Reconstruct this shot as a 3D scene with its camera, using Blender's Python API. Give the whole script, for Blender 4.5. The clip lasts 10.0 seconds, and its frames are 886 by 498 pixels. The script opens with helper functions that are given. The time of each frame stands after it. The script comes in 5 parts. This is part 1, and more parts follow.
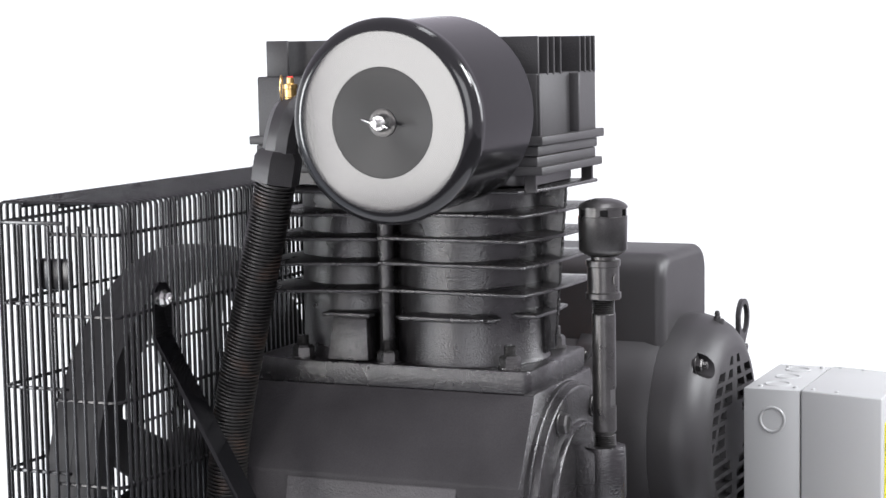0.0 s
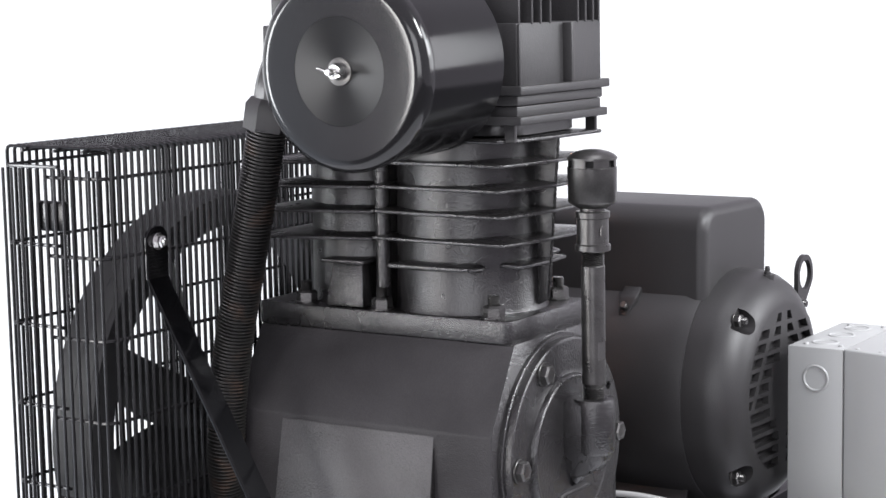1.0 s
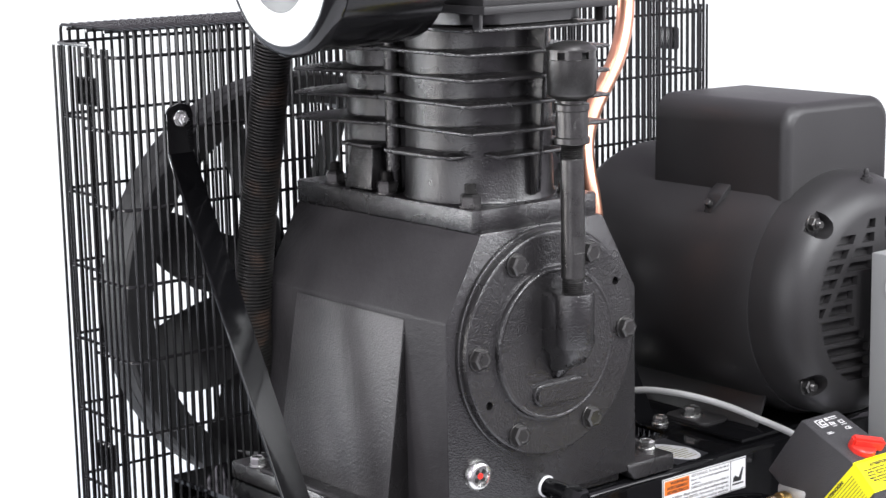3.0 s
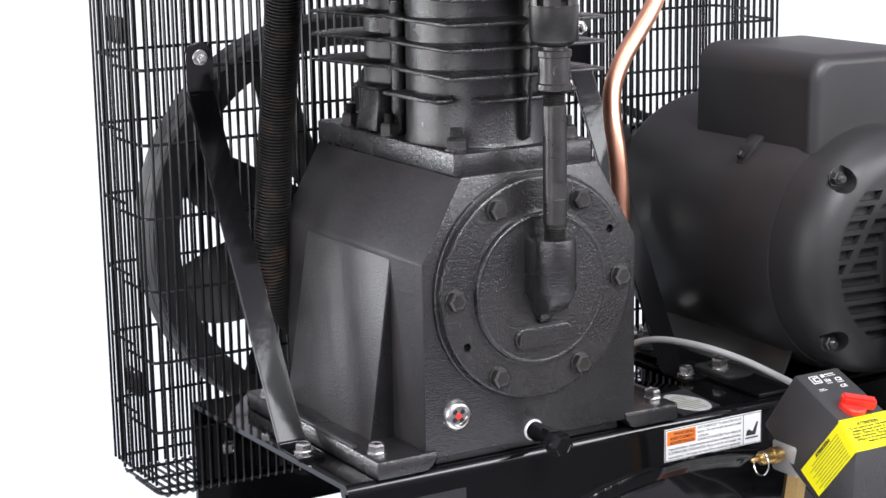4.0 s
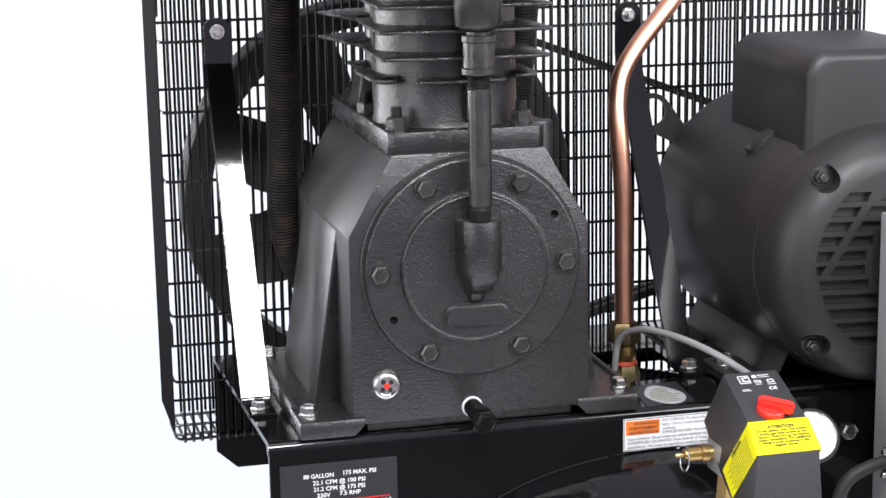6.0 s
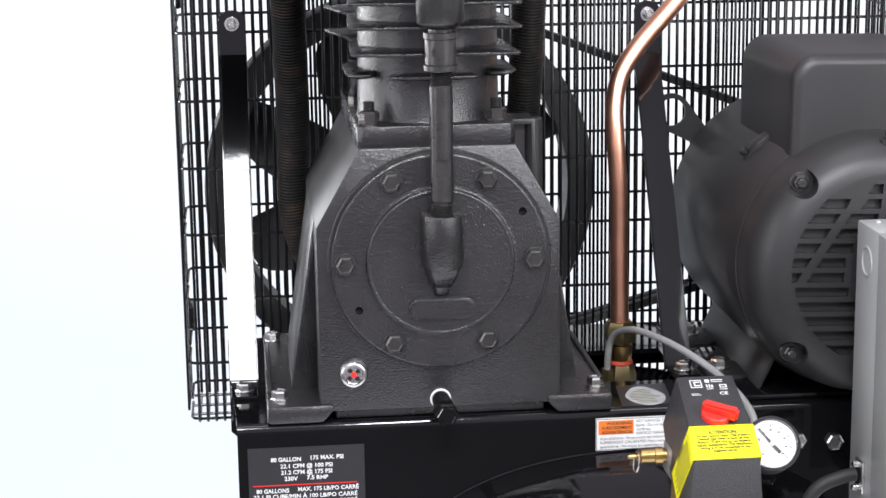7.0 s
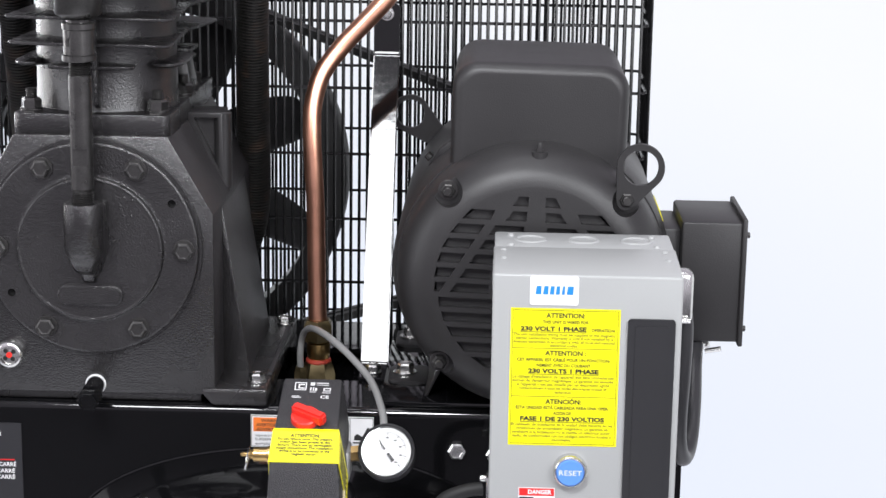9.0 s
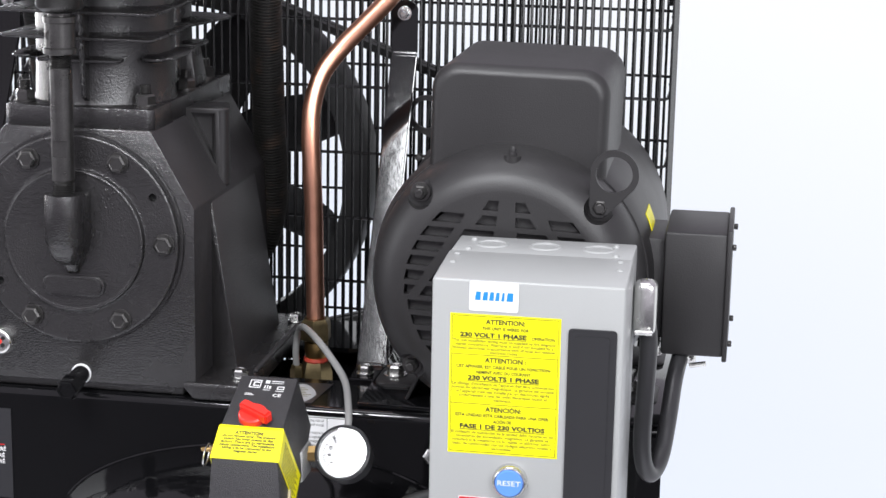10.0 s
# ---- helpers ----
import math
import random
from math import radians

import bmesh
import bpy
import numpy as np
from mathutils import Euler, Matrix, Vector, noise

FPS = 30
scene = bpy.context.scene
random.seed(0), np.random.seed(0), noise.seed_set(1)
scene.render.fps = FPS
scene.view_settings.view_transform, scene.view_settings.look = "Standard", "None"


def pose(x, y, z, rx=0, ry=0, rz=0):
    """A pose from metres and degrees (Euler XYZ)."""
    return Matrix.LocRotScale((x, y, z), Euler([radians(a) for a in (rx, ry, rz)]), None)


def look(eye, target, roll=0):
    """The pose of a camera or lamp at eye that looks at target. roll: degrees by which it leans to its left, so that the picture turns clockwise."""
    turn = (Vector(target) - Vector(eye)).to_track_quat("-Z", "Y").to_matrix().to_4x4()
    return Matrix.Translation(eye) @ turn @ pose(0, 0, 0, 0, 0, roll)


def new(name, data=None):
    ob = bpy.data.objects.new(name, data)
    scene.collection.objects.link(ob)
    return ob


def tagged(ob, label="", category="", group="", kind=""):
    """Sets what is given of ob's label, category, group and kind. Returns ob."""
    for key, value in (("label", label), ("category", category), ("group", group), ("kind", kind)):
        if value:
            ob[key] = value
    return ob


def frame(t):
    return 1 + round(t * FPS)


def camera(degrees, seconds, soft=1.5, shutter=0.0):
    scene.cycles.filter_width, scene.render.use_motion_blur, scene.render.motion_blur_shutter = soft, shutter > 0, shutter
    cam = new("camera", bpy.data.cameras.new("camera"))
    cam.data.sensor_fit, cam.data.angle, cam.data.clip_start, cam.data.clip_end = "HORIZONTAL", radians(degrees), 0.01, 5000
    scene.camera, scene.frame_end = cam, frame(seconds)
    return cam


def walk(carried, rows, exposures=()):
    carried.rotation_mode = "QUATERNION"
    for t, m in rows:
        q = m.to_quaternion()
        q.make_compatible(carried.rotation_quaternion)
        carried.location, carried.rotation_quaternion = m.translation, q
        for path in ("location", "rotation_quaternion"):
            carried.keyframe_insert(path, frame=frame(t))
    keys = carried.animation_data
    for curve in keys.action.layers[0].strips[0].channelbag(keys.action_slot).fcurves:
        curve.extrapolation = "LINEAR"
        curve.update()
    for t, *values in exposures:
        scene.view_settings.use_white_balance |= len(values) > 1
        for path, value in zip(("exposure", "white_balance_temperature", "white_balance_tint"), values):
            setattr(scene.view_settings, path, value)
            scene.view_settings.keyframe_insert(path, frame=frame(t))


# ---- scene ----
cam = camera(26.0, 10.0, shutter=0.15)
PATH = [
    (0, (-1.903, -0.674, 0.674), (-0.081, 0.124, 0.459), -1.1),
    (0.5, (-1.839, -0.819, 0.67), (-0.086, 0.114, 0.431), -1.1),
    (1, (-1.761, -0.961, 0.668), (-0.089, 0.105, 0.407), -1.1),
    (1.5, (-1.671, -1.096, 0.667), (-0.092, 0.097, 0.382), -1.1),
    (2, (-1.572, -1.225, 0.666), (-0.099, 0.09, 0.355), -1.1),
    (2.5, (-1.465, -1.348, 0.665), (-0.104, 0.076, 0.322), -1.1),
    (3.8, (-1.155, -1.632, 0.659), (-0.113, 0.026, 0.252), -1.2),
    (4, (-1.104, -1.671, 0.658), (-0.114, 0.016, 0.24), -1.1),
    (4.5, (-0.97, -1.761, 0.656), (-0.104, -0.01, 0.229), -1.1),
    (5, (-0.831, -1.842, 0.655), (-0.09, -0.034, 0.227), -1.0),
    (5.5, (-0.684, -1.913, 0.654), (-0.073, -0.057, 0.227), -0.9),
    (5.7, (-0.624, -1.939, 0.655), (-0.067, -0.066, 0.227), -1.0),
    (6.8, (-0.276, -2.046, 0.659), (-0.02, -0.11, 0.227), -0.7),
    (7, (-0.211, -2.06, 0.661), (-0.01, -0.118, 0.227), -0.8),
    (7.5, (-0.044, -2.084, 0.665), (0.061, -0.136, 0.226), -0.4),
    (8, (0.124, -2.097, 0.669), (0.236, -0.15, 0.226), 0.4),
    (8.5, (0.292, -2.097, 0.673), (0.37, -0.149, 0.227), 1.0),
    (9, (0.456, -2.085, 0.676), (0.401, -0.137, 0.227), 0.9),
    (9.5, (0.612, -2.063, 0.677), (0.423, -0.123, 0.226), 1.0),
    (10, (0.756, -2.031, 0.675), (0.444, -0.108, 0.225), 1.1),
]
walk(cam, [(t, look(eye, target, roll)) for t, eye, target, roll in PATH], [(t, stops, 6300, 10) for t, stops in ((0, 0.2), (2.5, 0.24), (4.5, 0.08), (7, 0.06), (8, 0.08), (8.6, -0.12), (9.2, -0.18), (10, -0.12))])

# ---- light ----
world = bpy.data.worlds.new("studio")
scene.world = world
world.use_nodes = True
world.node_tree.nodes["Background"].inputs[0].default_value = (1.02, 0.94, 1.05, 1)
world.node_tree.nodes["Background"].inputs[1].default_value = 0.61


def softbox(name, eye, target, sx, sy, watts, colour=(1, 1, 1)):
    data = bpy.data.lights.new(name, "AREA")
    data.shape, data.size, data.size_y, data.energy, data.color = "RECTANGLE", sx, sy, watts, colour
    ob = new(name, data)
    ob.matrix_world = look(eye, target)
    return ob


softbox("softbox_top", (-0.5, -2.46, 2.41), (-0.47, 0.1, 0.2), 0.52, 0.85, 66)
softbox("softbox_top", (0.222, -2.46, 2.41), (0.222, 0.1, 0.2), 0.245, 0.85, 53)
softbox("softbox_overhead", (0.15, -0.3, 3.4), (0.15, 0.1, 0.2), 1.8, 0.6, 21)
softbox("softbox_side", (-2.985, 1.394, 0.46), (-0.2, 0.1, 0.52), 0.7, 0.9, 30, (1.0, 0.97, 0.93))
softbox("softbox_rear", (-2.2, 3.14, 0.45), (-0.2, 0.1, 0.48), 1.0, 1.2, 68)
softbox("softbox_left", (-3.2, -1.15, 0.9), (-0.1, 0.1, 0.3), 1.5, 1.6, 31)
softbox("softbox_front", (2.35, -2.55, 1.2), (0.42, 0.1, 0.25), 1.7, 1.5, 34)
softbox("softbox_right", (1.85, -2.5, 1.8), (0.4, 0.0, 0.15), 1.3, 1.4, 49)

# ---- materials ----


def material(name, colour, rough=0.5, metal=0.0, grain=0.0, scale=300.0, bump=0.0, spot=0.0, spot_scale=12.0, coat=0.0,
             spec=0.5, rough_var=0.0, dist=0.001, lump=0.0, lump_scale=170.0):
    m = bpy.data.materials.new(name)
    m.use_nodes = True
    nt = m.node_tree
    b = nt.nodes["Principled BSDF"]
    b.inputs["Base Color"].default_value = (*colour, 1)
    b.inputs["Roughness"].default_value = rough
    b.inputs["Metallic"].default_value = metal
    b.inputs["Specular IOR Level"].default_value = spec
    b.inputs["Coat Weight"].default_value = coat
    b.inputs["Coat Roughness"].default_value = 0.12
    tc = nt.nodes.new("ShaderNodeTexCoord")
    fine = nt.nodes.new("ShaderNodeTexNoise")
    fine.inputs["Scale"].default_value, fine.inputs["Detail"].default_value = scale, 3
    nt.links.new(tc.outputs["Object"], fine.inputs["Vector"])
    big = nt.nodes.new("ShaderNodeTexNoise")
    big.inputs["Scale"].default_value, big.inputs["Detail"].default_value = spot_scale, 4
    nt.links.new(tc.outputs["Object"], big.inputs["Vector"])
    if grain or spot:
        mix = nt.nodes.new("ShaderNodeMath")
        mix.operation = "MULTIPLY_ADD"
        nt.links.new(fine.outputs["Fac"], mix.inputs[0])
        mix.inputs[1].default_value, mix.inputs[2].default_value = 2 * grain, 1 - grain
        mix2 = nt.nodes.new("ShaderNodeMath")
        mix2.operation = "MULTIPLY_ADD"
        nt.links.new(big.outputs["Fac"], mix2.inputs[0])
        mix2.inputs[1].default_value, mix2.inputs[2].default_value = 2 * spot, 1 - spot
        mul = nt.nodes.new("ShaderNodeMath")
        mul.operation = "MULTIPLY"
        nt.links.new(mix.outputs[0], mul.inputs[0])
        nt.links.new(mix2.outputs[0], mul.inputs[1])
        tint = nt.nodes.new("ShaderNodeVectorMath")
        tint.operation = "SCALE"
        tint.inputs[0].default_value = colour
        nt.links.new(mul.outputs[0], tint.inputs["Scale"])
        nt.links.new(tint.outputs[0], b.inputs["Base Color"])
    if rough_var:
        rv = nt.nodes.new("ShaderNodeMapRange")
        rv.inputs["To Min"].default_value, rv.inputs["To Max"].default_value = max(rough - rough_var, 0.02), rough + rough_var
        nt.links.new(big.outputs["Fac"], rv.inputs["Value"])
        nt.links.new(rv.outputs[0], b.inputs["Roughness"])
    if bump:
        bn = nt.nodes.new("ShaderNodeBump")
        bn.inputs["Strength"].default_value, bn.inputs["Distance"].default_value = bump, dist
        height = fine.outputs["Fac"]
        if lump:
            coarse = nt.nodes.new("ShaderNodeTexNoise")
            coarse.inputs["Scale"].default_value, coarse.inputs["Detail"].default_value = lump_scale, 2
            nt.links.new(tc.outputs["Object"], coarse.inputs["Vector"])
            add = nt.nodes.new("ShaderNodeMath")
            add.operation = "MULTIPLY_ADD"
            nt.links.new(coarse.outputs["Fac"], add.inputs[0])
            add.inputs[1].default_value = lump
            nt.links.new(height, add.inputs[2])
            height = add.outputs[0]
        nt.links.new(height, bn.inputs["Height"])
        nt.links.new(bn.outputs[0], b.inputs["Normal"])
    return m


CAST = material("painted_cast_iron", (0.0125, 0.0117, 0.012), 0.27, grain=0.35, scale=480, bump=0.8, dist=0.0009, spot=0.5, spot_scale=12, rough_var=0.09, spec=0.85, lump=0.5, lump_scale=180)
CAST_BARREL = material("painted_cast_barrel", (0.013, 0.0122, 0.0125), 0.29, grain=0.3, scale=480, bump=0.8, dist=0.0007, spot=0.4, spot_scale=16, rough_var=0.1, spec=0.75, lump=0.25, lump_scale=200)
CAST_SMOOTH = material("lighter_cast_iron", (0.032, 0.0303, 0.0316), 0.45, grain=0.3, scale=600, bump=0.45, dist=0.0008, spot=0.7, spot_scale=11, rough_var=0.12, spec=0.2, lump=1.2, lump_scale=120)
# base colour raised to stand in for light falling on the buttress flanks
CAST_PANEL = material("brightened_cast_panel", (0.041, 0.0388, 0.0402), 0.36, grain=0.35, scale=450, bump=0.65, dist=0.001, spot=0.7, spot_scale=13, rough_var=0.1, spec=0.45, lump=0.5, lump_scale=150)
HEAD = material("painted_head_iron", (0.029, 0.028, 0.0287), 0.47, grain=0.3, scale=480, bump=0.35, dist=0.0007, spot=0.45, spot_scale=18, rough_var=0.1, spec=0.4, lump=0.3)
CAST_FINE = material("painted_machined_iron", (0.022, 0.021, 0.0215), 0.32, grain=0.25, scale=700, bump=0.25, dist=0.001, spot=0.3, rough_var=0.1, spec=0.6)
GLOSS = material("gloss_black_powder_coat", (0.004, 0.004, 0.0045), 0.075, grain=0.05, scale=90, bump=0.05, spot=0.1, spot_scale=5, rough_var=0.03)
SATIN = material("satin_black_paint", (0.0205, 0.0196, 0.0201), 0.43, grain=0.2, scale=600, bump=0.2, spot=0.3, spot_scale=9, rough_var=0.08, spec=0.5)
ENAMEL_SOFT = material("hazy_black_enamel", (0.005, 0.005, 0.0054), 0.13, grain=0.05, scale=200, spot=0.15, spot_scale=10, rough_var=0.04, bump=0.02, spec=0.3)
ENAMEL_LID = material("buffed_black_enamel", (0.0085, 0.0085, 0.009), 0.13, grain=0.05, scale=420, spot=0.15, spot_scale=10, rough_var=0.04, bump=0.03, spec=0.5)
DISH = material("spun_black_steel", (0.0065, 0.0065, 0.007), 0.3, grain=0.1, scale=300, spot=0.15, spot_scale=20, spec=0.24)
_n = DISH.node_tree
_b = _n.nodes["Principled BSDF"]
_b.inputs["Anisotropic"].default_value = 0.8
_b.inputs["Anisotropic Rotation"].default_value = 0.25
_t = _n.nodes.new("ShaderNodeTangent")
_t.direction_type, _t.axis = "RADIAL", "X"
_n.links.new(_t.outputs[0], _b.inputs["Tangent"])
WIRE = material("black_coated_wire", (0.0065, 0.0065, 0.0068), 0.26, spot=0.2, spot_scale=30, spec=0.5)
WHEEL = material("dull_black_iron", (0.02, 0.02, 0.0205), 0.5, grain=0.2, scale=300, bump=0.2, spot=0.25)
BELT = material("black_rubber", (0.018, 0.018, 0.018), 0.6, grain=0.1, scale=500, bump=0.1)
TUBE = material("black_finned_tube", (0.02, 0.019, 0.018), 0.4, grain=0.2, scale=200, spot=0.3, spot_scale=40)
_n = TUBE.node_tree
_b = _n.nodes["Principled BSDF"]
_c, _w, _f, _m = (_n.nodes.new("ShaderNode" + k) for k in ("TexCoord", "TexNoise", "MapRange", "Mix"))
_w.inputs["Scale"].default_value, _w.inputs["Detail"].default_value = 34, 5
_f.inputs["From Min"].default_value, _f.inputs["From Max"].default_value, _f.inputs["To Max"].default_value = 0.54, 0.72, 0.35
_m.data_type = "RGBA"
_n.links.new(_c.outputs["Object"], _w.inputs["Vector"])
_n.links.new(_w.outputs["Fac"], _f.inputs["Value"])
_n.links.new(_f.outputs[0], _m.inputs[0])
_n.links.new(_b.inputs["Base Color"].links[0].from_socket, _m.inputs[6])
_m.inputs[7].default_value = (0.15, 0.085, 0.055, 1)
_n.links.new(_m.outputs[2], _b.inputs["Base Color"])
COPPER = material("bare_copper", (0.8, 0.41, 0.28), 0.35, 1.0, grain=0.06, scale=120, spot=0.22, spot_scale=22, rough_var=0.08, bump=0.02)
BRASS = material("brass", (0.5, 0.34, 0.14), 0.3, 1.0, grain=0.1, scale=300, spot=0.2, spot_scale=60, rough_var=0.08)
OLDBRASS = material("tarnished_brass", (0.24, 0.19, 0.1), 0.38, 1.0, grain=0.15, scale=300, spot=0.3, spot_scale=60, rough_var=0.1)
ZINC = material("zinc_plated_steel", (0.72, 0.72, 0.7), 0.25, 1.0, grain=0.1, scale=400, spot=0.15, spot_scale=80, rough_var=0.08)
DARKBOLT = material("black_oxide_steel", (0.088, 0.086, 0.084), 0.3, 0.85, grain=0.25, scale=500, bump=0.15, spot=0.3, spot_scale=60, rough_var=0.08)
NUT = material("worn_black_nut", (0.1, 0.098, 0.0955), 0.25, 0.85, grain=0.3, scale=500, bump=0.15, spot=0.35, spot_scale=60, rough_var=0.08)
STEEL_TUBE = material("grey_nylon_tube", (0.24, 0.24, 0.235), 0.22, spot=0.15, coat=0.4)
GREY = material("grey_enclosure_paint", (0.34, 0.347, 0.342), 0.36, grain=0.03, scale=600, bump=0.04, spot=0.06, spot_scale=6, rough_var=0.05)
YELLOW = material("yellow_label", (0.86, 0.8, 0.0), 0.4, spot=0.04)
WHITE = material("white_label", (0.8, 0.8, 0.8), 0.4, spot=0.04)
INK = material("black_ink", (0.02, 0.02, 0.02), 0.5)
SOFTINK = material("faded_ink", (0.13, 0.12, 0.03), 0.5)
REDINK = material("red_ink", (0.62, 0.02, 0.02), 0.4)
ORANGE = material("orange_label", (0.82, 0.2, 0.03), 0.4)
BLUEINK = material("blue_print", (0.02, 0.22, 0.72), 0.4)
PALEINK = material("white_print", (0.75, 0.75, 0.75), 0.45)
DARKRED = material("red_sealant", (0.4, 0.05, 0.03), 0.5, spot=0.3, spot_scale=200)
BLUE = material("blue_plastic", (0.11, 0.27, 0.72), 0.35, spot=0.05)
RED = material("red_plastic", (0.75, 0.03, 0.02), 0.35, spot=0.05)
PLASTIC = material("textured_black_plastic", (0.035, 0.034, 0.036), 0.36, grain=0.95, scale=900, bump=1.0, spot=0.1, dist=0.001)
SMOOTHBLACK = material("smooth_black_plastic", (0.022, 0.022, 0.024), 0.35, spot=0.1)
VOID = material("dark_interior", (0.006, 0.006, 0.006), 0.8)
DECAL = material("black_label", (0.023, 0.023, 0.0255), 0.32, spot=0.1)
CONDUIT = material("grey_conduit", (0.03, 0.03, 0.032), 0.3, spot=0.15)
DIAL = material("white_dial", (0.5, 0.5, 0.5), 0.5)
PAPER = material("white_studio_paper", (0.8, 0.81, 0.83), 0.7, spot=0.04, spot_scale=3, grain=0.03, scale=200)
FLOOR = material("dark_studio_floor", (0.09, 0.09, 0.095), 0.5, spot=0.2, spot_scale=2, grain=0.1, scale=60)

GLASS = bpy.data.materials.new("clear_glass")
GLASS.use_nodes = True
_g = GLASS.node_tree.nodes["Principled BSDF"]
_g.inputs["Transmission Weight"].default_value, _g.inputs["Roughness"].default_value, _g.inputs["IOR"].default_value = 1.0, 0.02, 1.45

# backdrop light is painted as emission, bluer and dimmer low and left
GLOW = bpy.data.materials.new("glowing_backdrop")
GLOW.use_nodes = True
_n = GLOW.node_tree
_b = _n.nodes["Principled BSDF"]
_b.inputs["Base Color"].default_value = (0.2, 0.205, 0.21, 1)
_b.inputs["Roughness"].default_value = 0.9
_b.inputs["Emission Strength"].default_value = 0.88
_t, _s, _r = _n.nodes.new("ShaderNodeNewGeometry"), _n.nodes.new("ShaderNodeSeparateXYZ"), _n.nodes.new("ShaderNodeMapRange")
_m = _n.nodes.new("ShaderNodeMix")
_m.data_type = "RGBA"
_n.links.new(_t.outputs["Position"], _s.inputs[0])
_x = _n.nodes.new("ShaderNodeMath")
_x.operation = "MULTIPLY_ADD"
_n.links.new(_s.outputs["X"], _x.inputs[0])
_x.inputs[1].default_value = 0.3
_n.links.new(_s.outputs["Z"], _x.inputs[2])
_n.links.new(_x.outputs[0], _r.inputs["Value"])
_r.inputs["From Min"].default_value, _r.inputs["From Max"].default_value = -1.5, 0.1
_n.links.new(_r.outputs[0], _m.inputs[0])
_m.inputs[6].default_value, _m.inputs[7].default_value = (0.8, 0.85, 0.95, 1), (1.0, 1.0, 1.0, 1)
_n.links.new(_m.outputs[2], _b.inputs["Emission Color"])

# ---- building helpers ----


def part(name, bm, mat, parent=None, label="", smooth=35):
    me = bpy.data.meshes.new(name)
    bmesh.ops.recalc_face_normals(bm, faces=bm.faces[:])
    bm.to_mesh(me)
    bm.free()
    me.materials.append(mat)
    if smooth:
        me.polygons.foreach_set("use_smooth", [True] * len(me.polygons))
        me.set_sharp_from_angle(angle=radians(smooth))
    ob = new(name, me)
    ob.parent = parent
    if label:
        ob["label"] = label
    return ob


def shared(name, me, parent, m):
    ob = new(name, me)
    ob.parent = parent
    ob.matrix_basis = m
    return ob


def thing(name, label, category, group=""):
    return tagged(new(name), label, category, group)


def box(bm, x0, x1, y0, y1, z0, z1, bev=0.0, seg=2):
    made = bmesh.ops.create_cube(bm, size=1.0, matrix=Matrix.LocRotScale(((x0 + x1) / 2, (y0 + y1) / 2, (z0 + z1) / 2), None, (abs(x1 - x0), abs(y1 - y0), abs(z1 - z0))))
    if bev:
        edges = list({e for v in made["verts"] for e in v.link_edges})
        bmesh.ops.bevel(bm, geom=edges, offset=bev, segments=seg, affect="EDGES", profile=0.5)
    return bm


def Box(*a, **k):
    return box(bmesh.new(), *a, **k)


def axis_matrix(p0, p1):
    p0, p1 = Vector(p0), Vector(p1)
    return Matrix.Translation(p0) @ (p1 - p0).to_track_quat("Z", "Y").to_matrix().to_4x4()


def lathe(bm, p0, p1, profile, seg=32):
    """Rings of (height along the axis, radius); a radius of 0 closes the end."""
    m = axis_matrix(p0, p1)
    rings = []
    for h, r in profile:
        if r < 1e-6:
            rings.append([bm.verts.new(m @ Vector((0, 0, h)))])
        else:
            rings.append([bm.verts.new(m @ Vector((r * math.cos(2 * math.pi * i / seg), r * math.sin(2 * math.pi * i / seg), h))) for i in range(seg)])
    for a, b in zip(rings, rings[1:]):
        for i in range(seg):
            j = (i + 1) % seg
            q = [a[i % len(a)], a[j % len(a)], b[j % len(b)], b[i % len(b)]]
            f = [v for k, v in enumerate(q) if v not in q[:k]]
            if len(f) > 2:
                bm.faces.new(f)
    return bm


def rod(bm, p0, p1, r, seg=16, bev=0.0):
    n = (Vector(p1) - Vector(p0)).length
    if bev:
        return lathe(bm, p0, p1, [(0, 0), (0, r - bev), (bev, r), (n - bev, r), (n, r - bev), (n, 0)], seg)
    return lathe(bm, p0, p1, [(0, 0), (0, r), (n, r), (n, 0)], seg)


def Rod(*a, **k):
    return rod(bmesh.new(), *a, **k)


def hexagon(bm, p0, p1, r):
    """A hexagonal nut or bolt head with chamfered corners."""
    n = (Vector(p1) - Vector(p0)).length
    return lathe(bm, p0, p1, [(0, 0), (0, r), (n * 0.78, r), (n, r * 0.8), (n, r * 0.66), (n * 0.94, r * 0.6), (n * 0.94, 0)], 6)


def prism(bm, pts, lo, hi, axis="y", bev=0.0, seg=2):
    def at(p, d):
        return {"y": (p[0], d, p[1]), "z": (p[0], p[1], d), "x": (d, p[0], p[1])}[axis]
    a = [bm.verts.new(at(p, lo)) for p in pts]
    b = [bm.verts.new(at(p, hi)) for p in pts]
    n = len(pts)
    faces = [bm.faces.new(a), bm.faces.new(b[::-1])]
    faces += [bm.faces.new((a[i], b[i], b[(i + 1) % n], a[(i + 1) % n])) for i in range(n)]
    if bev:
        edges = list({e for f in faces for e in f.edges})
        bmesh.ops.bevel(bm, geom=edges, offset=bev, segments=seg, affect="EDGES", profile=0.5)
    return bm


def Prism(*a, **k):
    return prism(bmesh.new(), *a, **k)


def hull(bm, pts, bev=0.0):
    vs = [bm.verts.new(p) for p in pts]
    bmesh.ops.convex_hull(bm, input=vs)
    if bev:
        bmesh.ops.dissolve_limit(bm, angle_limit=0.02, verts=bm.verts[:], edges=bm.edges[:])
        bmesh.ops.bevel(bm, geom=bm.edges[:], offset=bev, segments=2, affect="EDGES", profile=0.5)
    return bm


